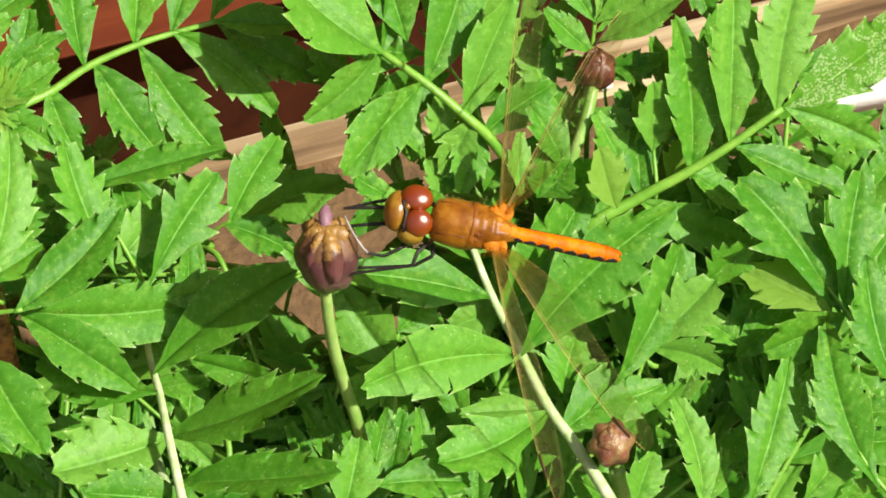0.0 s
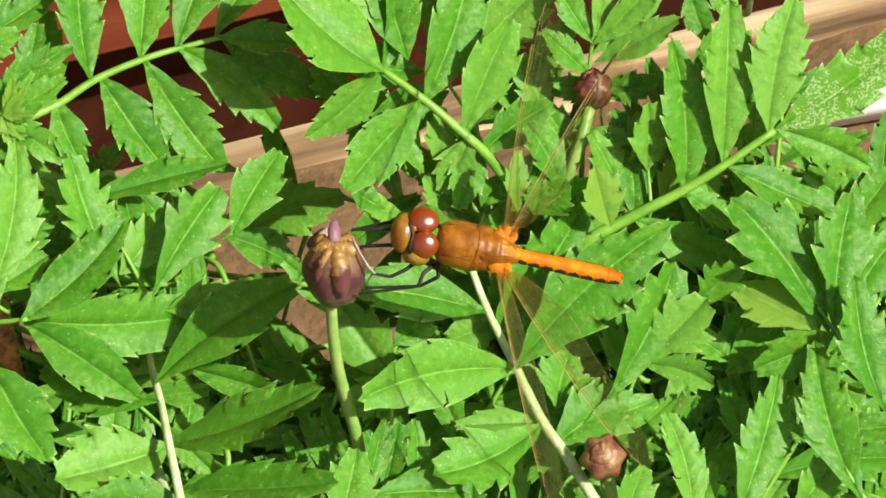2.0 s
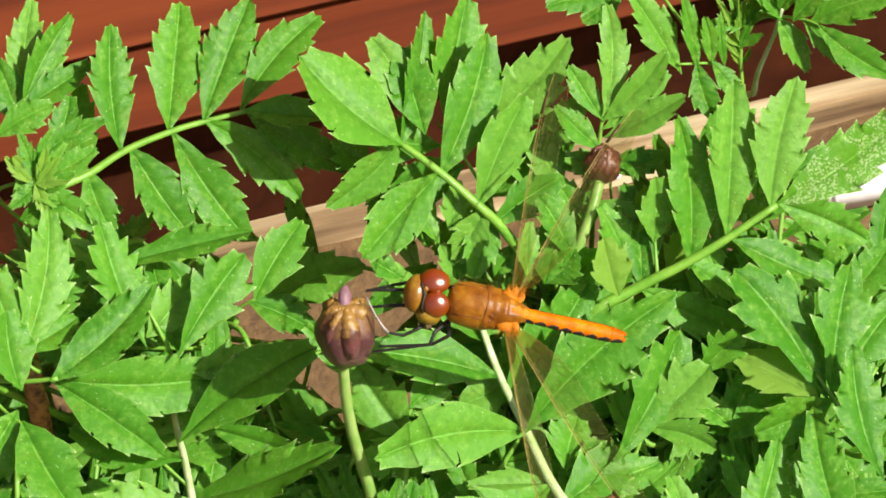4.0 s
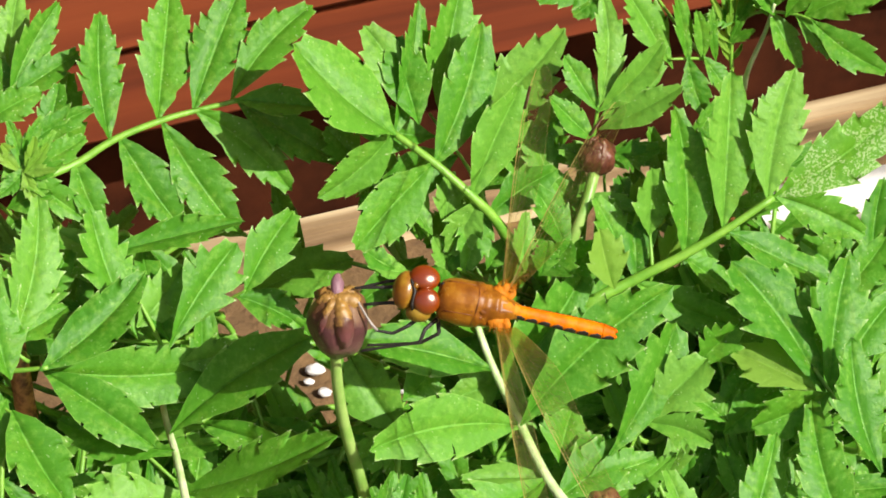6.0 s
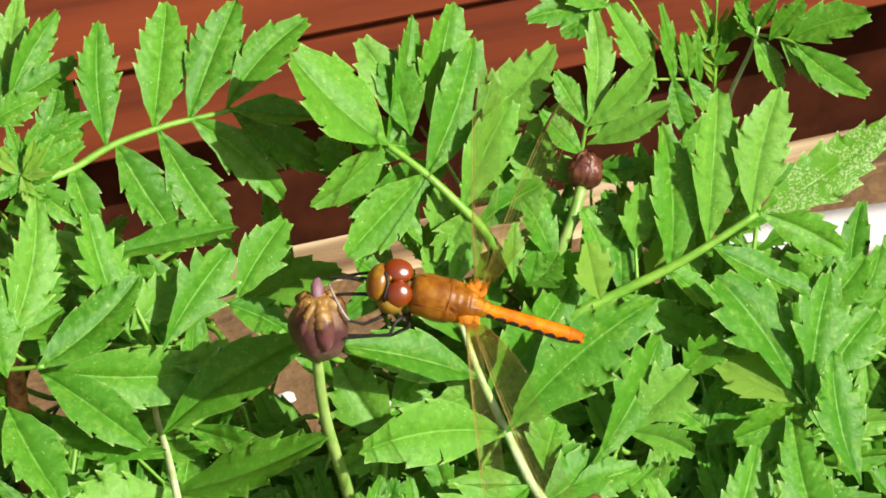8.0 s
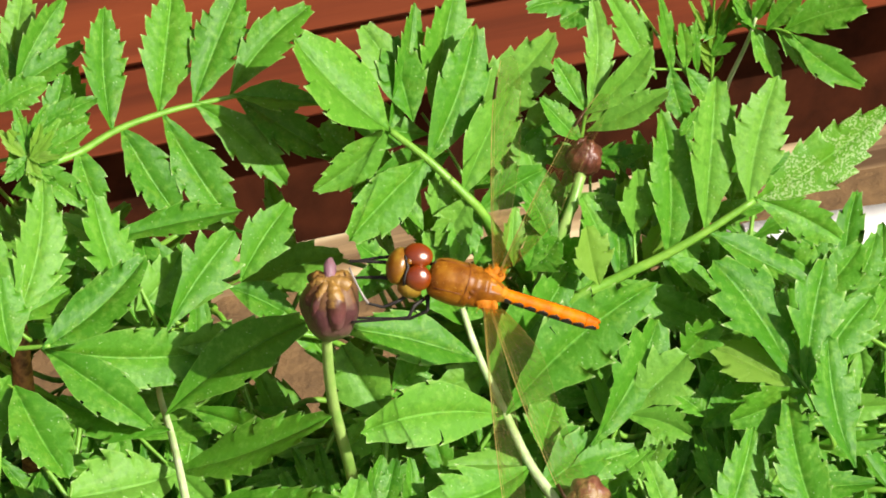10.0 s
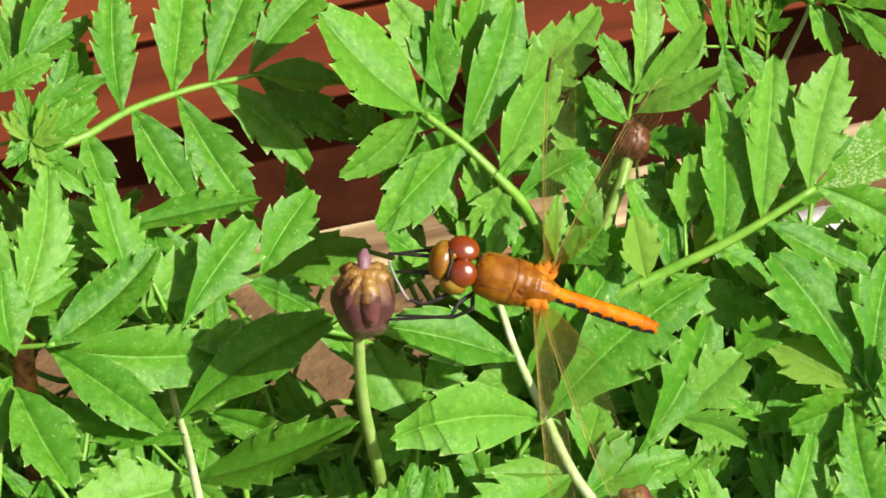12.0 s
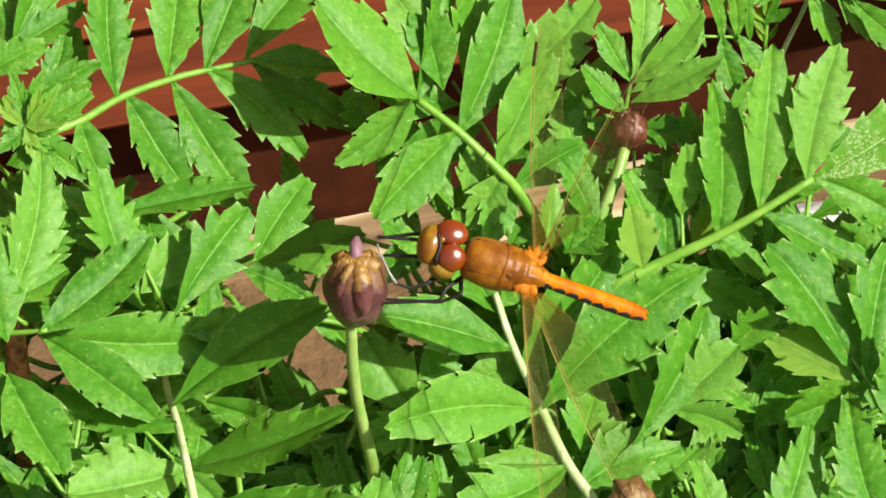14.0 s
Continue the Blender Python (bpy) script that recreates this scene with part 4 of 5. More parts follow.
def ellipsoid(bm, centre, radii, rot=None, rings=14, segs=20):
    r = bmesh.ops.create_uvsphere(bm, u_segments=segs, v_segments=rings, radius=1)
    for v in r["verts"]:
        q = Vector((v.co.x * radii[0], v.co.y * radii[1], v.co.z * radii[2]))
        if rot:
            q = Euler([radians(a) for a in rot]).to_matrix() @ q
        v.co = (q + Vector(centre)) * MM
    return r["verts"]


def petal_bud(parent, name, centre, axis, radius, height, mat, tip_mat, folds, seed, crest=True):
    """A closed bud: a cup of overlapping folded petals along its axis, with a crumpled crest."""
    own = random.Random(seed)
    turn = Vector(axis).to_track_quat("X", "Z").to_matrix().to_4x4()
    prof = [(-0.52, 0.30), (-0.49, 0.55), (-0.40, 0.80), (-0.20, 0.95), (0.05, 0.95), (0.24, 0.84), (0.36, 0.62), (0.42, 0.36), (0.44, 0.10)]
    bm = bmesh.new()
    lathe(bm, [(x * height, r * radius) for x, r in prof], 48, 1.0, (0, 0, 0), 0.0 if crest else 0.085, 6)
    for v in bm.verts:
        v.co *= (1 + 0.10 * noise.noise(v.co * 0.5 + Vector((seed, 0, 0)))) * MM
    ob = part(name, bm, mat, parent)
    ob.matrix_local = Matrix.Translation(Vector(centre) * MM) @ turn
    for k in range(folds if crest else 0):
        a = 2 * math.pi * (k + own.uniform(-0.2, 0.2)) / folds
        out, lean = Vector((0, math.cos(a), math.sin(a))), own.uniform(-0.25, 0.25)
        side = Vector((0, -math.sin(a), math.cos(a)))
        end = own.uniform(0.36, 0.60)
        pts = [(-0.47, 0.42), (-0.30, 0.80), (-0.02, 0.93), (0.22, 0.80), (0.36, 0.52), (end, own.uniform(0.05, 0.3))]
        line = spline([Vector((x * height, 0, 0)) + out * radius * r + side * lean * radius * (x + 0.46) for x, r in pts], 4)
        n_ = len(line)
        bm = bmesh.new()
        wide = radius * own.uniform(0.34, 0.48)
        rings = []
        for i, q in enumerate(line):
            w_ = wide * (0.25 + 0.75 * math.sin(math.pi * (0.12 + 0.80 * i / (n_ - 1))))
            rings.append([bm.verts.new((q + side * w_ * c + out * (0.20 * radius * math.sin(math.pi * (0.1 + 0.8 * i / (n_ - 1))) * (1 - c * c) + 0.04 * radius * own.uniform(-1, 1))) * MM) for c in (-1, -0.55, -0.12, 0, 0.12, 0.55, 1)])
        for r, t_ in zip(rings, rings[1:]):
            for c in range(6):
                bm.faces.new((r[c], r[c + 1], t_[c + 1], t_[c]))
        part("petal", bm, tip_mat if k % 3 == 1 else mat, ob)
    bm = bmesh.new()
    ellipsoid(bm, (0.40 * height, 0, 0), (0.12 * height, 0.5 * radius, 0.5 * radius))
    part("petal_tip", bm, tip_mat, ob)
    # crumpled tips
    for k in range(6 if crest else 3):
        a = 2.1 * k + own.uniform(0, 0.6)
        base = Vector((0.30 * height, 0.45 * radius * math.cos(a), 0.45 * radius * math.sin(a)))
        tip = Vector((own.uniform(0.44, 0.60 if crest else 0.47) * height, own.uniform(-0.25, 0.25) * radius, own.uniform(-0.25, 0.25) * radius))
        bm = bmesh.new()
        tube(bm, [q * MM for q in spline([base, base.lerp(tip, 0.5) + 0.12 * radius * Vector((1, math.cos(a), math.sin(a))), tip], 4)], (0.24 * radius * MM, 0.13 * radius * MM), 7, 0.7)
        part("petal_tip", bm, tip_mat if k % 3 else mat, ob)
    return ob


def keeled_bud(parent, centre, axis, radius, height):
    """A closed flower head: a round dark cup on the swollen stalk, with a star of folded keels over its crown, the rear one a raised tip."""
    own = random.Random(12)
    turn = Vector(axis).to_track_quat("X", "Z").to_matrix().to_4x4()
    prof = [(-0.60, 0.22), (-0.54, 0.38), (-0.44, 0.62), (-0.28, 0.86), (-0.08, 0.98), (0.12, 1.0), (0.27, 0.90), (0.38, 0.70), (0.44, 0.46), (0.46, 0.22), (0.465, 0.05)]
    rim = spline([Vector((x, r, 0)) for x, r in prof], 2)
    bm = bmesh.new()
    lathe(bm, [(q.x * height, q.y * radius) for q in rim], 50, 1.0, (0, 0, 0), 0.04, 5)
    for v in bm.verts:
        v.co *= (1 + 0.10 * noise.noise(v.co * 0.5 + Vector((4, 0, 0)))) * MM
    ob = part("bud", bm, bud_plum, parent, "closed plum-brown marigold bud")
    ob.matrix_local = Matrix.Translation(Vector(centre) * MM) @ turn
    track = [(0.46, 0.02), (0.475, 0.22), (0.455, 0.46), (0.39, 0.71), (0.27, 0.92), (0.10, 1.02), (-0.10, 1.00), (-0.26, 0.88)]
    # direction round the crown, how far down it reaches, its width at the middle and at the end
    for deg, reach, w0, w1 in ((4, 4, 0.20, 0.26), (56, 6, 0.15, 0.20), (104, 7, 0.22, 0.40), (176, 4, 0.26, 0.36), (228, 5, 0.18, 0.26), (322, 5, 0.18, 0.26)):
        a = radians(deg)
        out, side = Vector((0, math.cos(a), math.sin(a))), Vector((0, -math.sin(a), math.cos(a)))
        line = spline([Vector((x * height, 0, 0)) + out * radius * r for x, r in track[:reach]], 4)
        n_ = len(line)
        bm = bmesh.new()
        rings = []
        for i, q in enumerate(line):
            f = i / (n_ - 1)
            w_ = radius * (w0 + (w1 - w0) * f) * (1 + 0.12 * math.sin(8 * f + deg)) * math.sqrt(max(0.03, 1 - max(0.0, (f - 0.75) / 0.25) ** 2))
            way = (line[min(i + 1, n_ - 1)] - line[max(i - 1, 0)]).normalized()
            up = side.cross(way).normalized()
            if up.dot(out + Vector((0.6, 0, 0))) < 0:
                up = -up
            rings.append([bm.verts.new((q + side * w_ * c + up * (d * w_ * 0.75 + 0.055 * radius * own.uniform(-1, 1))) * MM) for c, d in ((-1, -0.7), (-0.85, 0.0), (-0.45, 0.5), (0, 0.75), (0.45, 0.5), (0.85, 0.0), (1, -0.7))])
        for r, t_ in zip(rings, rings[1:]):
            for c in range(6):
                bm.faces.new((r[c], r[c + 1], t_[c + 1], t_[c]))
        bm.faces.new(rings[-1])
        part("petal", bm, bud_keel, ob, "folded ochre petal with a pinkish end")
    bm = bmesh.new()
    lines = spline([Vector((0.42, 0.0, -0.12)), Vector((0.52, 0.02, -0.34)), Vector((0.56, 0.02, -0.62)), Vector((0.55, -0.02, -0.86))], 4)
    tube(bm, [Vector((q.x * height, q.y * radius, q.z * radius)) * MM for q in lines], [0.25 * radius * MM * (1 - 0.75 * max(0, i / (len(lines) - 1) - 0.5) / 0.5) for i in range(len(lines))], 12, 0.8)
    part("petal_tip", bm, bud_knob, ob, "raised purple petal tip")
    bm = bmesh.new()
    for k in range(9):
        a = 2.4 * k
        r = 0.04 + 0.16 * math.sqrt(k / 9)
        ellipsoid(bm, (0.485 * height, r * radius * math.cos(a), r * radius * math.sin(a)), (0.04 * height, 0.09 * radius, 0.09 * radius), (0, 0, 0), 6, 8)
    part("crown", bm, bud_keel, ob)
    return ob


def flower_stalk(plant, pts, r0, r1):
    """The stalk of a bud, its own origin at its lower end, so that it can sway."""
    f = in_canopy(plant.matrix_world.translation)
    low = Vector(pts[0])
    bm = bmesh.new()
    tube(bm, [(Vector(p) - low) * MM for p in spline(pts, 6)], (r0 * MM, r1 * MM), 10)
    ob = part("flower_stalk", bm, stalk_bud, plant, "smooth green flower stalk")
    ob.matrix_local = Matrix.Translation((low - f) * MM)
    return ob, low


STALK = [(-8.3, -32.0, 2.0), (-9.0, -26.9, 7.0), (-10.8, -20.0, 13.0), (-11.5, -15.5, 17.0), (-11.8, -10.5, 21.0)]
main_stalk, low = flower_stalk(front_left, STALK, 0.72, 0.62)
BUD = Vector((-11.3, -7.5, 24.0))
keeled_bud(main_stalk, BUD - low + Vector((0, -0.35, 0)), (0.0, 0.72, 0.69), 3.3, 8.0)
REAR = [(12.0, -8.5, -18.0), (13.5, -2.2, -4.5), (15.0, 1.5, -2.4), (16.4, 5.3, -2.0), (17.3, 8.6, -2.8)]
rear_stalk, low2 = flower_stalk(rear, REAR, 0.66, 0.66)
petal_bud(rear_stalk, "bud", Vector((17.7, 10.7, -3.0)) - low2, (0.05, 0.75, 0.65), 2.05, 4.3, bud_brown, bud_brown, 7, 5)
LOW = [(20.3, -40.9, 0.0), (19.5, -36.1, 4.0), (18.7, -32.1, 7.0)]
low_stalk, low3 = flower_stalk(middle, LOW, 0.9, 0.9)
petal_bud(low_stalk, "bud", Vector((18.1, -29.1, 10.0)) - low3, (-0.05, 0.30, 0.95), 2.5, 4.2, bud_red, bud_red, 8, 8, False)

# ---- dragonfly ----
FLY_TURN = pose(0, 0, 0, 0, 0, 170) @ pose(0, 0, 0, 10)
# sweep of each wing towards the tail, time by time
SWEEP = {
    "fr": [(0, -4.5), (3, -1), (6.5, -3), (7, -6), (7.5, -12), (10.5, -12), (14, -14)],
    "hr": [(0, 17), (3, 19), (6.5, 16), (7.5, 8), (10.5, 13), (14, 11)],
    "fl": [(0, 24), (3, 23), (6.5, 21), (7.5, 21), (10.5, 21.5), (14, 23)],
    "hl": [(0, 46), (3, 46), (6.5, 38), (7.5, 38), (10.5, 37), (14, 43)],
}
PITCH = {"fr": 62, "hr": 62, "fl": 70, "hl": 66}
fly = tagged(new("dragonfly"), "orange-red dragonfly with clear wings perched on a bud", "dragonfly")


# head: x forward, y to its left side, z its back
bm = bmesh.new()
ellipsoid(bm, (0, 0, -0.3), (1.3, 2.0, 1.6))
head = part("head", bm, face_mat, fly)
head.location = (5.3 * MM, 0.0, 0.3 * MM)
for x, y, r in ((-0.15, -1.62, (1.66, 1.45, 1.10)), (-0.72, 0.88, (1.50, 1.48, 1.10))):
    bm = bmesh.new()
    ellipsoid(bm, (0, 0, 0), r, (-24 if y > 0 else 24, 0, 0), 24, 32)
    e = part("eye", bm, eye_mat, head, "glossy rust-red compound eye")
    e.location = (x * MM, y * MM, 1.42 * MM)
bm = bmesh.new()
ellipsoid(bm, (1.62, -0.10, 0.45), (1.45, 2.15, 1.75))
part("face", bm, face_mat, head, "yellowish brown bulging face")
for sgn in (-1, 1):
    bm = bmesh.new()
    ellipsoid(bm, (-0.1, sgn * 2.0 + 0.05, 0.1), (1.40, 1.0, 1.40))
    part("cheek", bm, cheek_mat, head, "olive yellow side of the face")
bm = bmesh.new()
tube(bm, [Vector(p) * MM for p in ((1.35, -1.9, 1.25), (1.15, -0.9, 2.02), (0.62, 0.1, 2.05), (0.70, 1.5, 1.75), (0.55, 2.0, 1.3))], (0.19 * MM, 0.17 * MM), 8)
part("brow", bm, dark_mat, head, "narrow black line before the eyes")
bm = bmesh.new()
ellipsoid(bm, (0.62, -0.55, 2.05), (0.34, 0.40, 0.30), None, 8, 12)
part("crown_bump", bm, face_mat, head, "small amber bump between the eyes")

bm = bmesh.new()
prof = spline([Vector(q) for q in ((3.5, 0.9, 0), (3.3, 1.7, 0), (2.8, 2.2, 0), (1.6, 2.44, 0), (0.2, 2.50, 0), (-1.0, 2.40, 0), (-2.0, 2.22, 0), (-3.0, 1.88, 0), (-3.9, 1.48, 0), (-4.7, 1.12, 0), (-5.3, 0.86, 0))], 5)
lathe(bm, [(q.x * MM, q.y * MM) for q in prof], 44, 1.05)
for v in bm.verts:
    v.co += v.co.normalized() * 0.10 * MM * noise.noise(v.co / MM * 0.6)
    # the plates between the wings are lumpy
    rough_ = max(0.0, min(1.0, (0.2 * MM - v.co.x) / (1.2 * MM)))
    v.co += v.co.normalized() * 0.22 * MM * rough_ * noise.noise(Vector((v.co.x * 1.5, abs(v.co.y) * 1.1, v.co.z)) / MM)
    v.co.z += 0.45 * MM * max(0.0, min(1.0, (-1.6 * MM - v.co.x) / (1.8 * MM)))
    if abs(v.co.y) < 0.3 * MM and v.co.z > 0:
        v.co.z -= 0.12 * MM
thorax = part("thorax", bm, thorax_mat, fly, "fuzzy amber-brown thorax")
bm = bmesh.new()
for k in range(1500):
    a, q = rng.uniform(0, 2 * math.pi), rng.uniform(-2.6, 3.3)
    d = Vector((0, math.cos(a), 1.12 * math.sin(a)))
    if d.z > 0.45 and q < 2.9 and k % 5:
        continue
    r = 2.58 * max(0.05, 1 - abs((q - 0.2) / 3.9) ** 4) ** 0.5 - 0.1
    p = (Vector((q, 0, 0)) + d * r) * MM
    tip = p + (d + Vector((rng.uniform(-0.5, 0.5), rng.uniform(-0.4, 0.4), rng.uniform(-0.4, 0.4)))) * rng.uniform(0.2, 0.6) * (1.7 if d.z < 0.25 else 0.7) * MM
    w = d.cross(Vector((1, 0, 0))).normalized() * (0.034 if d.z < 0.25 else 0.02) * MM
    bm.faces.new([bm.verts.new(c) for c in (p - w, p + w, tip)])
part("fuzz", bm, hair_mat, thorax, "short pale hairs")
for sgn in (-1, 1):
    # blunt orange root of the wings, with a downy edge
    bm = bmesh.new()
    for c, r in (((-3.1, sgn * 1.55, 1.05), (0.95, 0.85, 0.55)), ((-3.55, sgn * 2.05, 1.30), (0.50, 0.70, 0.30)), ((-4.3, sgn * 1.55, 0.95), (0.45, 0.70, 0.28))):
        ellipsoid(bm, c, r, (0, 0, sgn * 28), 10, 14)
    root_ = part("wing_root", bm, root_mat, thorax, "blunt orange wing root")
    bm = bmesh.new()
    for k in range(120):
        p = Vector((rng.uniform(-4.7, -2.7), sgn * rng.uniform(1.7, 2.5), rng.uniform(1.1, 1.6)))
        tip = p + Vector((rng.uniform(-0.7, 0.1), sgn * rng.uniform(0.2, 0.9), rng.uniform(-0.1, 0.3)))
        w = Vector((0.03, 0, 0.02))
        bm.faces.new([bm.verts.new(q * MM) for q in (p - w, p + w, tip)])
    part("down", bm, root_mat, root_, "orange down on the wing root")

for y in (-0.55, 0.55):
    bm = bmesh.new()
    tube(bm, [Vector((x, y * (1 - 0.04 * abs(x)), 0.975 * 1.05 * math.sqrt(max(0.1, (2.35 - 0.045 * x * x) ** 2 - y * y)))) * MM for x in (2.9, 2.2, 1.4, 0.6, -0.2)], (0.07 * MM, 0.05 * MM), 6)
    part("seam", bm, seam_mat, thorax, "darker brown seam on the back")
for pts in ([(-0.75 - 0.25 * math.cos(2 * a), 2.47 * math.sin(a), 2.58 * math.cos(a)) for a in [radians(d) for d in range(-75, 80, 15)]],
            [(x, 1.55, 2.0 - 0.03 * (x - 0.4) ** 2) for x in (2.6, 1.8, 1.0, 0.2, -0.6)], [(x, -1.75, 1.84 - 0.03 * (x - 0.4) ** 2) for x in (2.6, 1.8, 1.0, 0.2, -0.6)]):
    bm = bmesh.new()
    tube(bm, [Vector(q) * MM for q in pts], (0.075 * MM, 0.06 * MM), 6)
    part("seam", bm, seam_mat, thorax, "darker brown seam on the back")
# plates between the wings, and dark marks on the back
for x, y, z, rx, ry, rz in ((-0.9, 0, 2.24, 0.75, 0.62, 0.26), (-1.8, 0.8, 1.88, 0.75, 0.55, 0.30), (-1.8, -0.8, 1.88, 0.75, 0.55, 0.30), (-2.5, 0, 1.90, 0.72, 0.60, 0.30),
                            (-3.3, 0.7, 1.66, 0.75, 0.50, 0.30), (-3.3, -0.7, 1.66, 0.75, 0.50, 0.30), (-4.1, 0, 1.62, 0.85, 0.70, 0.30), (-4.9, 0, 1.22, 0.70, 0.62, 0.30)):
    bm = bmesh.new()
    ellipsoid(bm, (x, y, z), (rx, ry, rz), (0, -14, 0), 10, 16)
    part("back_plate", bm, root_mat if x < -2 else thorax_mat, thorax, "smooth orange plate between the wings")
for x, y, z, rx, ry in ((0.55, 0.75, 2.28, 0.20, 0.26), (-0.35, -0.95, 2.20, 0.22, 0.13), (-0.45, 1.0, 2.18, 0.13, 0.34), (-1.35, 0.1, 2.28, 0.12, 0.30), (-1.45, 1.55, 1.70, 0.16, 0.26), (-2.5, 1.3, 1.45, 0.16, 0.24), (3.15, 0.9, 1.55, 0.28, 0.40), (3.0, -1.3, 1.45, 0.34, 0.28)):
    bm = bmesh.new()
    ellipsoid(bm, (x, y, z), (rx, ry, 0.12), None, 6, 10)
    part("dark_mark", bm, seam_mat if x < 2 else dark_mat, thorax, "dark brown mark on the back")
# abdomen: ten rings, tapering and drooping
at = Vector((-3.4, 0, 0.5))
ABD = 12.8
GIRTH = (0.84, 0.80, 0.79, 0.81, 0.84, 0.87, 0.89, 0.90, 0.86, 0.62)
for k in range(9):
    x0, x1 = at.x - ABD * k / 9, at.x - ABD * (k + 1) / 9
    r0, r1 = GIRTH[k], GIRTH[k + 1]
    def low_z(x):
        return 0.5 - 0.30 * (at.x - x)
    bm = bmesh.new()
    lathe(bm, [(0, r0 * 0.97), (0.10 * (x1 - x0), r0), (0.5 * (x1 - x0), 0.5 * (r0 + r1)), (0.92 * (x1 - x0), r1), (x1 - x0, r1 * 0.997)], 20, 1.0, cap=k == 8)
    for v in bm.verts:
        v.co.z += low_z(x0 + v.co.x)
        v.co = Vector((v.co.x + x0, v.co.y, v.co.z)) * MM
    seg = part("abdomen_ring", bm, abdomen_mat, fly)
    for sgn in (-1, 1):
        if k == 0:
            continue
        # a thin plate wrapped round the side, its upper edge jagged
        bm = bmesh.new()
        rows_ = []
        for i in range(9):
            f = 0.06 + 0.90 * i / 8
            x = x0 + f * (x1 - x0)
            rr = r0 + (r1 - r0) * f
            up_to = (34 if sgn > 0 else 64) + 30 * abs(1 - 1.6 * f) ** 1.4 + rng.uniform(-4, 4)
            rows_.append([bm.verts.new(Vector((x, sgn * rr * lift * math.sin(radians(an)), low_z(x) + rr * lift * math.cos(radians(an)))) * MM)
                          for lift, an in [(1.0, up_to)] + [(1.03, up_to + 2 + (108 - up_to) * q / 6) for q in range(7)] + [(1.0, 113)]])
        for r, t_ in zip(rows_, rows_[1:]):
            for c in range(8):
                bm.faces.new((r[c], r[c + 1], t_[c + 1], t_[c]))
        part("side_mark", bm, dark_mat, seg, "black mark along the side")
bm = bmesh.new()
for sgn in (-1, 1):
    p = Vector((at.x - ABD, sgn * 0.3, low_z(at.x - ABD)))
    tube(bm, [p * MM, (p + Vector((-0.2, 0.05 * sgn, -0.05))) * MM], (0.28 * MM, 0.14 * MM), 6)
part("tail_tip", bm, abdomen_mat, fly)


def wing_mesh(length, chord, sgn, hind):
    """Membrane outline in the wing's own plane: y out along the wing, x forward, leading edge nearly straight."""
    def lead(s):
        return 0.10 * chord * math.sin(math.pi * s) - (0.9 * chord * max(0, s - 0.80) ** 2 * 6)

    def trail(s):
        base = 0.30 + 0.70 * min(1, s / (0.22 if hind else 0.45)) ** 0.8
        end = math.sqrt(max(0.0, 1 - max(0, (s - 0.72) / 0.28) ** 2.2))
        return lead(s) - chord * base * (0.10 + 0.90 * end) * (1 - (0.22 * s if hind else 0.05 * s))
    return lead, trail


def wing(name, root, length, chord, sgn, hind):
    lead, trail = wing_mesh(length, chord, sgn, hind)
    bm = bmesh.new()
    n_ = 30
    cols = []
    for i in range(n_ + 1):
        s = i / n_
        col = []
        for k in range(5):
            x = lead(s) + (trail(s) - lead(s)) * k / 4
            col.append(bm.verts.new(Vector((x, sgn * s * length, 0.12 * math.sin(3 * k + 9 * s) * 0.4)) * MM))
        cols.append(col)
    for c, d in zip(cols, cols[1:]):
        for k in range(4):
            bm.faces.new((c[k], c[k + 1], d[k + 1], d[k]))
    ob = part(name, bm, wing_mat, fly, "clear wing with amber veins")
    ob.location = Vector(root) * MM
    def line(fr, s0, s1, r):
        bm = bmesh.new()
        pts = []
        for i in range(13):
            s = s0 + (s1 - s0) * i / 12
            pts.append(Vector((lead(s) + (trail(s) - lead(s)) * fr(s), sgn * s * length, 0.05)) * MM)
        tube(bm, pts, (r * MM, 0.5 * r * MM), 5)
        part("vein", bm, vein_mat, ob)
    line(lambda s: 0.0, 0, 1, 0.085)
    line(lambda s: 0.05, 0, 0.55, 0.026)
    line(lambda s: 0.10, 0, 0.97, 0.036)
    line(lambda s: 0.16 + 0.10 * s, 0.02, 0.97, 0.014)
    line(lambda s: 0.24 + 0.30 * s, 0.02, 0.93, 0.011)
    line(lambda s: 0.34 + 0.50 * s, 0.02, 0.75, 0.010)
    line(lambda s: 1.0, 0.01, 0.99, 0.012)
    # cross veins
    bm = bmesh.new()
    for k in range(150):
        s = 0.04 + 0.9 * k / 150
        f = rng.choice((0.0, 0.14, 0.3, 0.45, 0.6, 0.75))
        g = min(1.0, f + rng.uniform(0.13, 0.2))
        a, c = (Vector((lead(q) + (trail(q) - lead(q)) * w_, sgn * q * length, 0.05)) * MM for q, w_ in ((s, f), (s + 0.02, g)))
        tube(bm, [a, c], (0.010 * MM, 0.010 * MM), 4)
    tagged(part("wing_netting", bm, vein_dark, ob), kind="stuff")
    # dark cell near the tip
    bm = bmesh.new()
    q = [Vector((lead(s) + (trail(s) - lead(s)) * f, sgn * s * length, 0.10)) * MM for s, f in ((0.83, 0.01), (0.93, 0.014), (0.92, 0.13), (0.82, 0.13))]
    lo = [bm.verts.new(p) for p in q]
    hi = [bm.verts.new(p + Vector((0, 0, 0.12 * MM))) for p in q]
    bm.faces.new(lo[::-1])
    bm.faces.new(hi)
    for k in range(4):
        bm.faces.new((lo[k], lo[(k + 1) % 4], hi[(k + 1) % 4], hi[k]))
    part("wing_mark", bm, vein_dark, ob, "dark brown cell near the wing tip")
    return ob


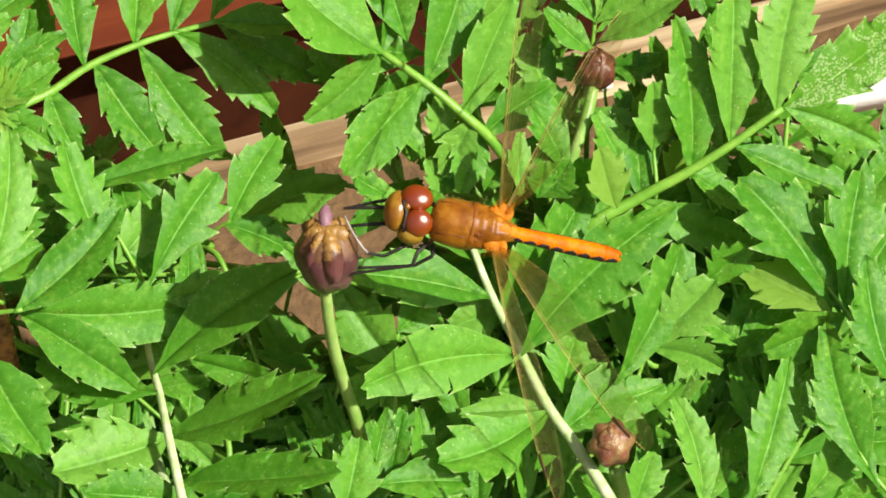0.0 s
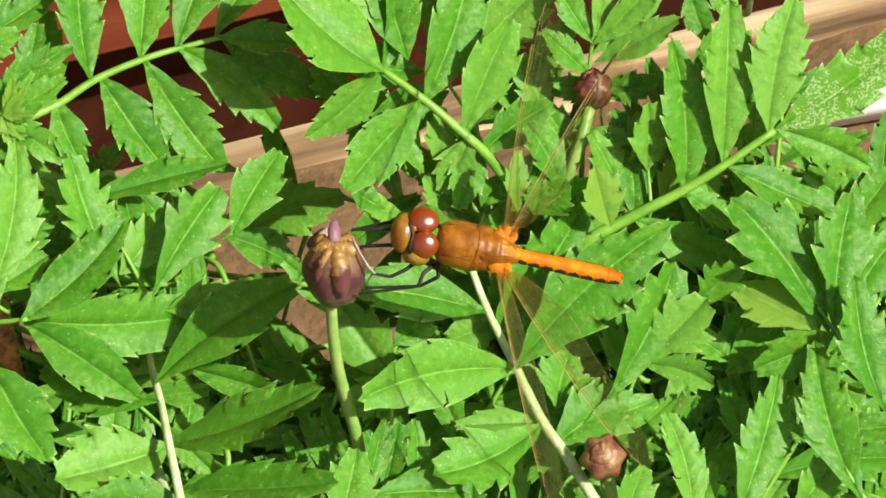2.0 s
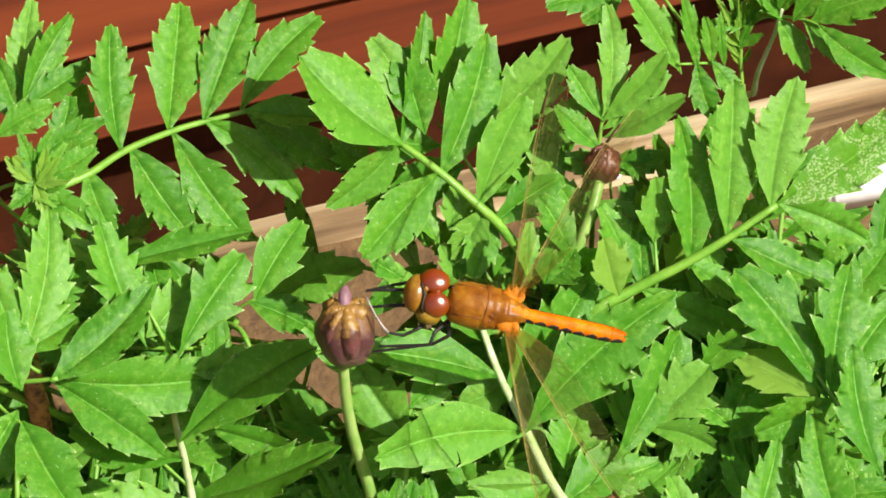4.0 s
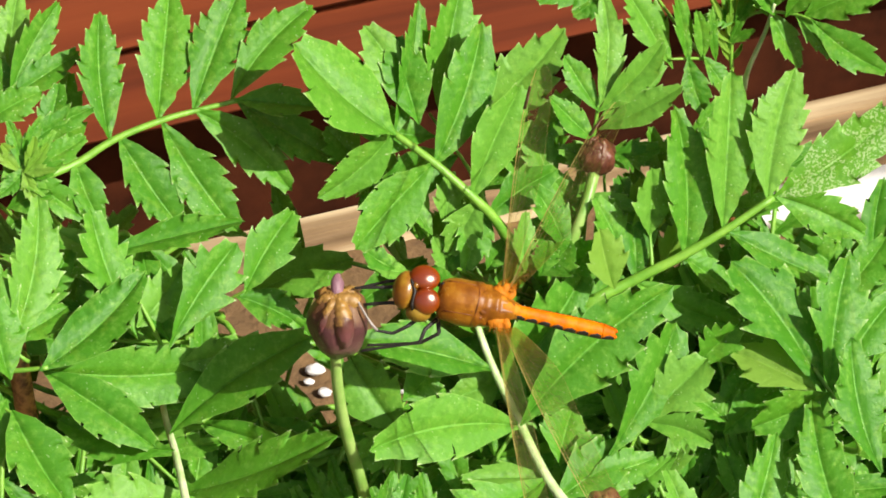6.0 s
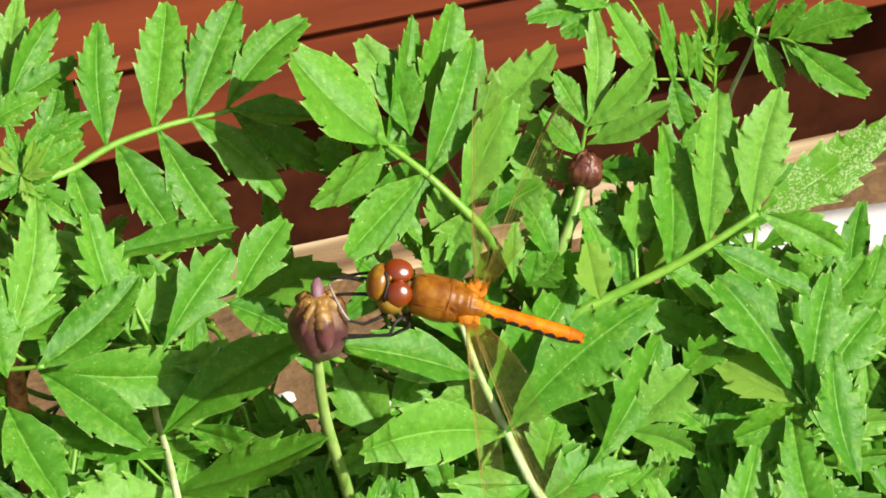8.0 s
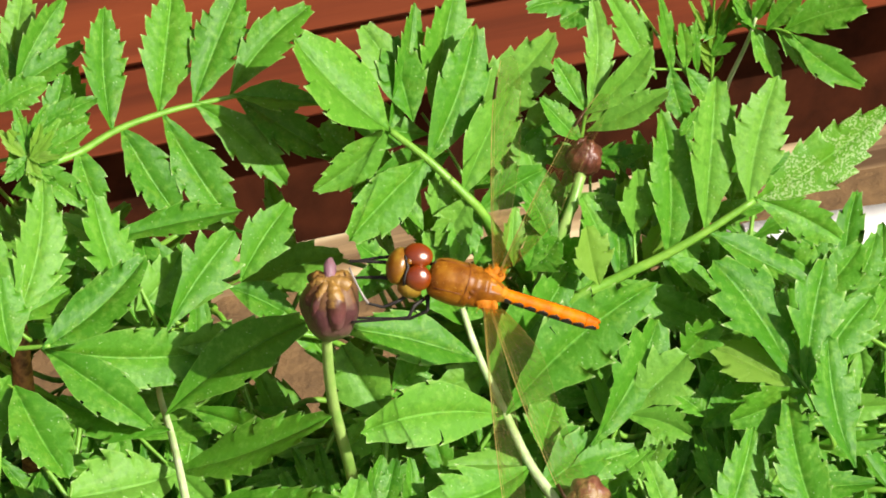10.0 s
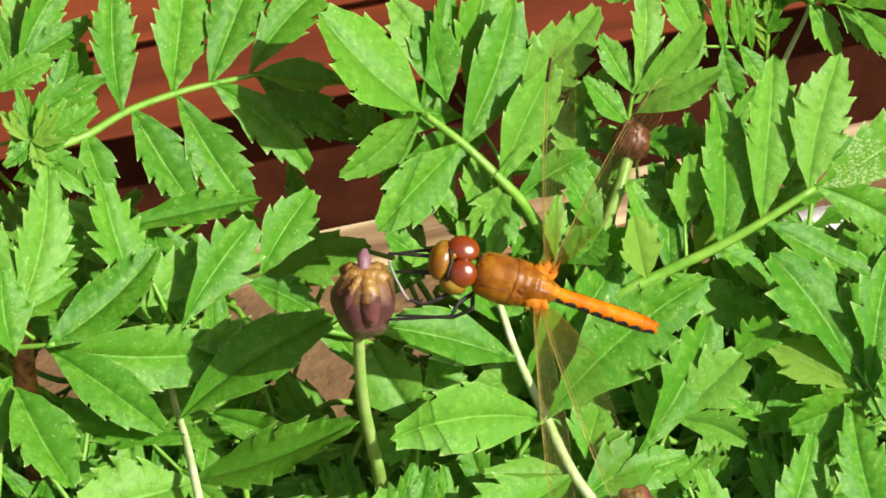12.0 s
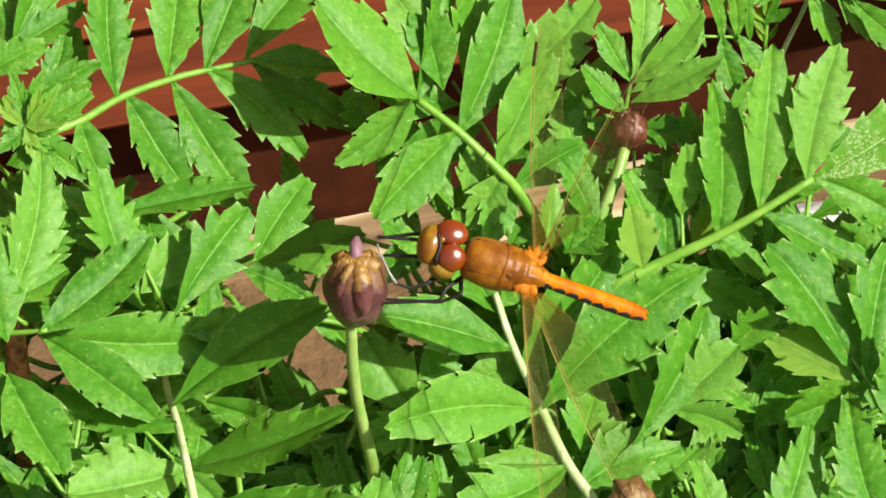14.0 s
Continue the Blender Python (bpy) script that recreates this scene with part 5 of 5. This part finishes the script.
wings = {}
for sgn, side in ((-1, "r"), (1, "l")):
    wings["f" + side] = wing("fore_wing", (-3.3, sgn * 2.3, 1.6), 26.5, 6.2, sgn, False)
    wings["h" + side] = wing("hind_wing", (-4.1, sgn * 2.3, 1.4), 25.5, 7.6, sgn, True)


def leg(pts, r):
    """Thigh, shin and foot with bent joints and short spines."""
    bm = bmesh.new()
    p = [Vector(q) for q in pts]
    line = [p[0]]
    for a, c in zip(p, p[1:]):
        line += [a.lerp(c, 0.06), a.lerp(c, 0.5), a.lerp(c, 0.94)]
    line.append(p[-1])
    tube(bm, [q * MM for q in line], (r * MM, 0.55 * r * MM), 7)
    for a, c in zip(line[4:], line[5:]):
        for f in (0.2, 0.5, 0.8):
            q = a.lerp(c, f)
            tube(bm, [q * MM, (q + Vector((0.25, 0.3, 0.15))) * MM], (0.04 * MM, 0.01 * MM), 4)
    return part("leg", bm, dark_mat, fly, "thin black spiny leg")


for pts in (
    [(5.5, -1.0, -1.2), (8.6, -0.3, -0.2), (10.5, 0.05, -0.4), (12.4, 0.35, -1.0)],
    [(5.5, 0.8, -1.4), (8.4, 1.3, -0.8), (10.3, 1.7, -1.2), (11.4, 1.9, -2.0)],
    [(4.6, 1.8, -1.4), (6.05, 3.5, -0.6), (7.5, 4.5, -1.0), (9.3, 4.5, -0.9)],
    [(3.0, 1.9, -1.6), (4.2, 3.6, -0.4), (4.5, 5.0, -0.8), (10.5, 6.7, -2.6)],
    [(3.0, 1.9, -1.6), (2.6, 3.5, -1.8), (4.4, 4.7, -3.0), (10.0, 5.8, -4.0)],
    [(3.4, -1.7, -1.4), (6.4, -2.0, -1.8), (9.4, -1.0, -2.0), (12.2, 0.1, -2.6)],
):
    leg(pts, 0.26)
bm = bmesh.new()
tube(bm, [Vector(q) * MM for q in spline([Vector(q) for q in ((9.2, 4.5, -0.9), (10.0, 3.9, -0.5), (11.2, 2.6, -0.2), (12.2, 1.2, -0.6))], 4)], (0.17 * MM, 0.11 * MM), 7)
part("shin", bm, shin_gloss_mat, fly, "dark shin clasping the bud, its sun gloss painted grey")


# ---- soil litter ----
for k in range(60):
    bm = bmesh.new()
    bmesh.ops.create_icosphere(bm, subdivisions=2, radius=1)
    white = k % 15 == 0
    for v in bm.verts:
        v.co *= 1 + 0.35 * noise.noise(v.co * 1.3 + Vector((k, 0, 0)))
    ob = tagged(new("pebble" if white else "wood_chip", mesh_from(bm, "pebble" if white else "wood_chip", stone_mat if white else chip_mat)),
                "small whitish pebble on the soil" if white else "pale wood chip lying on the soil", "pebble" if white else "wood chip", "litter on the soil")
    s = rng.uniform(1.0, 2.2) * MM
    ob.scale = (s * 1.2, s, s * 0.7) if white else (s * 2.2, s * 0.8, s * 0.35)
    x, y = rng.uniform(-0.09, 0.10), rng.uniform(-0.02, 0.13)
    ob.location = (x, y, soil_at(x, y) + 0.001)
    ob.rotation_euler = (rng.uniform(-0.2, 0.2), rng.uniform(-0.2, 0.2), rng.uniform(0, 6.28))

for x, y, r in ((-0.0198, 0.1210) + (1.3,), (-0.0183, 0.1163) + (0.9,), (-0.0207, 0.1186) + (0.7,), (-0.0043, 0.1199) + (1.4,), (-0.0063, 0.1173) + (1.2,), (0.0204, 0.1630) + (1.3,)):
    bm = bmesh.new()
    bmesh.ops.create_icosphere(bm, subdivisions=2, radius=1)
    for v in bm.verts:
        v.co *= 1 + 0.3 * noise.noise(v.co * 1.2 + Vector((x * 900, y * 900, 0)))
    ob = tagged(new("pebble", mesh_from(bm, "pebble", stone_mat)), "whitish sunlit pebble on the soil", "pebble", "litter on the soil")
    ob.location, ob.scale = (x, y, soil_at(x, y) + 0.4 * r * MM), (1.3 * r * MM, r * MM, 0.7 * r * MM)

# white stone by the beam
bm = bmesh.new()
bmesh.ops.create_cube(bm, size=1)
bmesh.ops.bevel(bm, geom=bm.edges[:], offset=0.12, segments=3, affect="EDGES")
for v in bm.verts:
    v.co += 0.03 * noise.noise_vector(v.co * 2)
slab = tagged(new("stone_slab", mesh_from(bm, "stone_slab", stone_mat)), "white stone slab lying at the foot of the siding", "stone")
slab.matrix_world = Matrix.Translation((0.0722, 0.1600, 0.0080)) @ pose(0, 0, 0, 0, 0, 14) @ Matrix.Diagonal((0.044, 0.008, 0.006, 1))


def motions():
    low_at = main_stalk.location.copy()
    walk(main_stalk, [(t, pose(*low_at, rx, ry, rz)) for t, rx, ry, rz in (
        (0, -0.15, 0.65, -0.87),
        (0.5, -0.30, 0.87, -1.17),
        (1, -0.27, 0.25, -0.36),
        (1.5, -0.07, 0.70, -0.92),
        (2, -0.12, 1.43, -1.89),
        (2.5, -0.05, 0.21, -0.28),
        (3, -0.09, 0.80, -1.06),
        (3.5, -0.42, 1.04, -1.42),
        (3.7, -0.45, 0.90, -1.24),
        (5.8, -0.04, -0.06, 0.08),
        (6, 0.00, 0.00, -0.00),
        (6.5, 0.20, -0.17, 0.25),
        (7, 0.20, -0.18, 0.26),
        (7.5, 0.07, -1.40, 1.84),
        (7.7, 0.14, -1.53, 2.03),
        (10, 0.11, -0.60, 0.80),
        (10.5, 0.06, -0.08, 0.12),
        (11, -0.41, -0.10, 0.08),
        (11.5, -0.22, -0.31, 0.39),
        (12, -0.09, 0.03, -0.04),
        (12.5, 0.00, -0.13, 0.18),
        (13, -0.18, -0.49, 0.62),
        (13.5, -0.21, -0.25, 0.31),
        (14, 0.06, -0.24, 0.32),
    )])
    walk(fly, [(t, CANOPY @ pose(u * MM, v * MM, h * MM) @ FLY_TURN @ pose(0, 0, 0, 0, 0, turn)) for t, u, v, h, turn in (
        (0, 3.51, -4.89, 27.00, -1.60),
        (0.5, 3.69, -5.36, 27.00, -1.50),
        (1, 3.07, -5.16, 27.00, -1.40),
        (1.5, 3.49, -5.35, 27.00, -1.30),
        (2, 4.25, -5.31, 27.00, -1.20),
        (2.5, 2.78, -5.28, 27.00, -1.10),
        (3, 3.64, -5.16, 27.00, -1.00),
        (3.5, 4.12, -4.54, 27.00, -0.83),
        (5.8, 2.79, -6.03, 27.00, -0.07),
        (6, 2.79, -5.83, 27.00, -0.00),
        (6.5, 2.34, -5.30, 27.00, -0.00),
        (7, 2.22, -5.34, 27.00, -0.50),
        (7.5, 0.75, -4.90, 27.00, -2.50),
        (7.7, 0.44, -4.91, 27.00, -2.50),
        (10, 2.32, -5.30, 27.00, -3.00),
        (10.5, 2.89, -5.35, 27.00, -3.30),
        (11, 3.23, -4.49, 27.00, -3.60),
        (11.5, 2.64, -4.89, 27.00, -3.90),
        (12, 3.29, -5.55, 27.00, -4.20),
        (12.5, 2.86, -5.28, 27.00, -4.50),
        (13, 2.51, -4.89, 27.00, -4.50),
        (13.5, 2.74, -4.95, 27.00, -4.50),
        (14, 2.59, -5.22, 27.00, -4.50),
    )])
    for key, rows in SWEEP.items():
        sg = -1 if key[1] == "r" else 1
        root = Matrix.Translation(wings[key].location)
        walk(wings[key], [(t, root @ pose(0, 0, 0, 0, 0, sg * a) @ pose(0, 0, 0, -sg * 18) @ pose(0, 0, 0, 0, PITCH[key])) for t, a in rows])


motions()
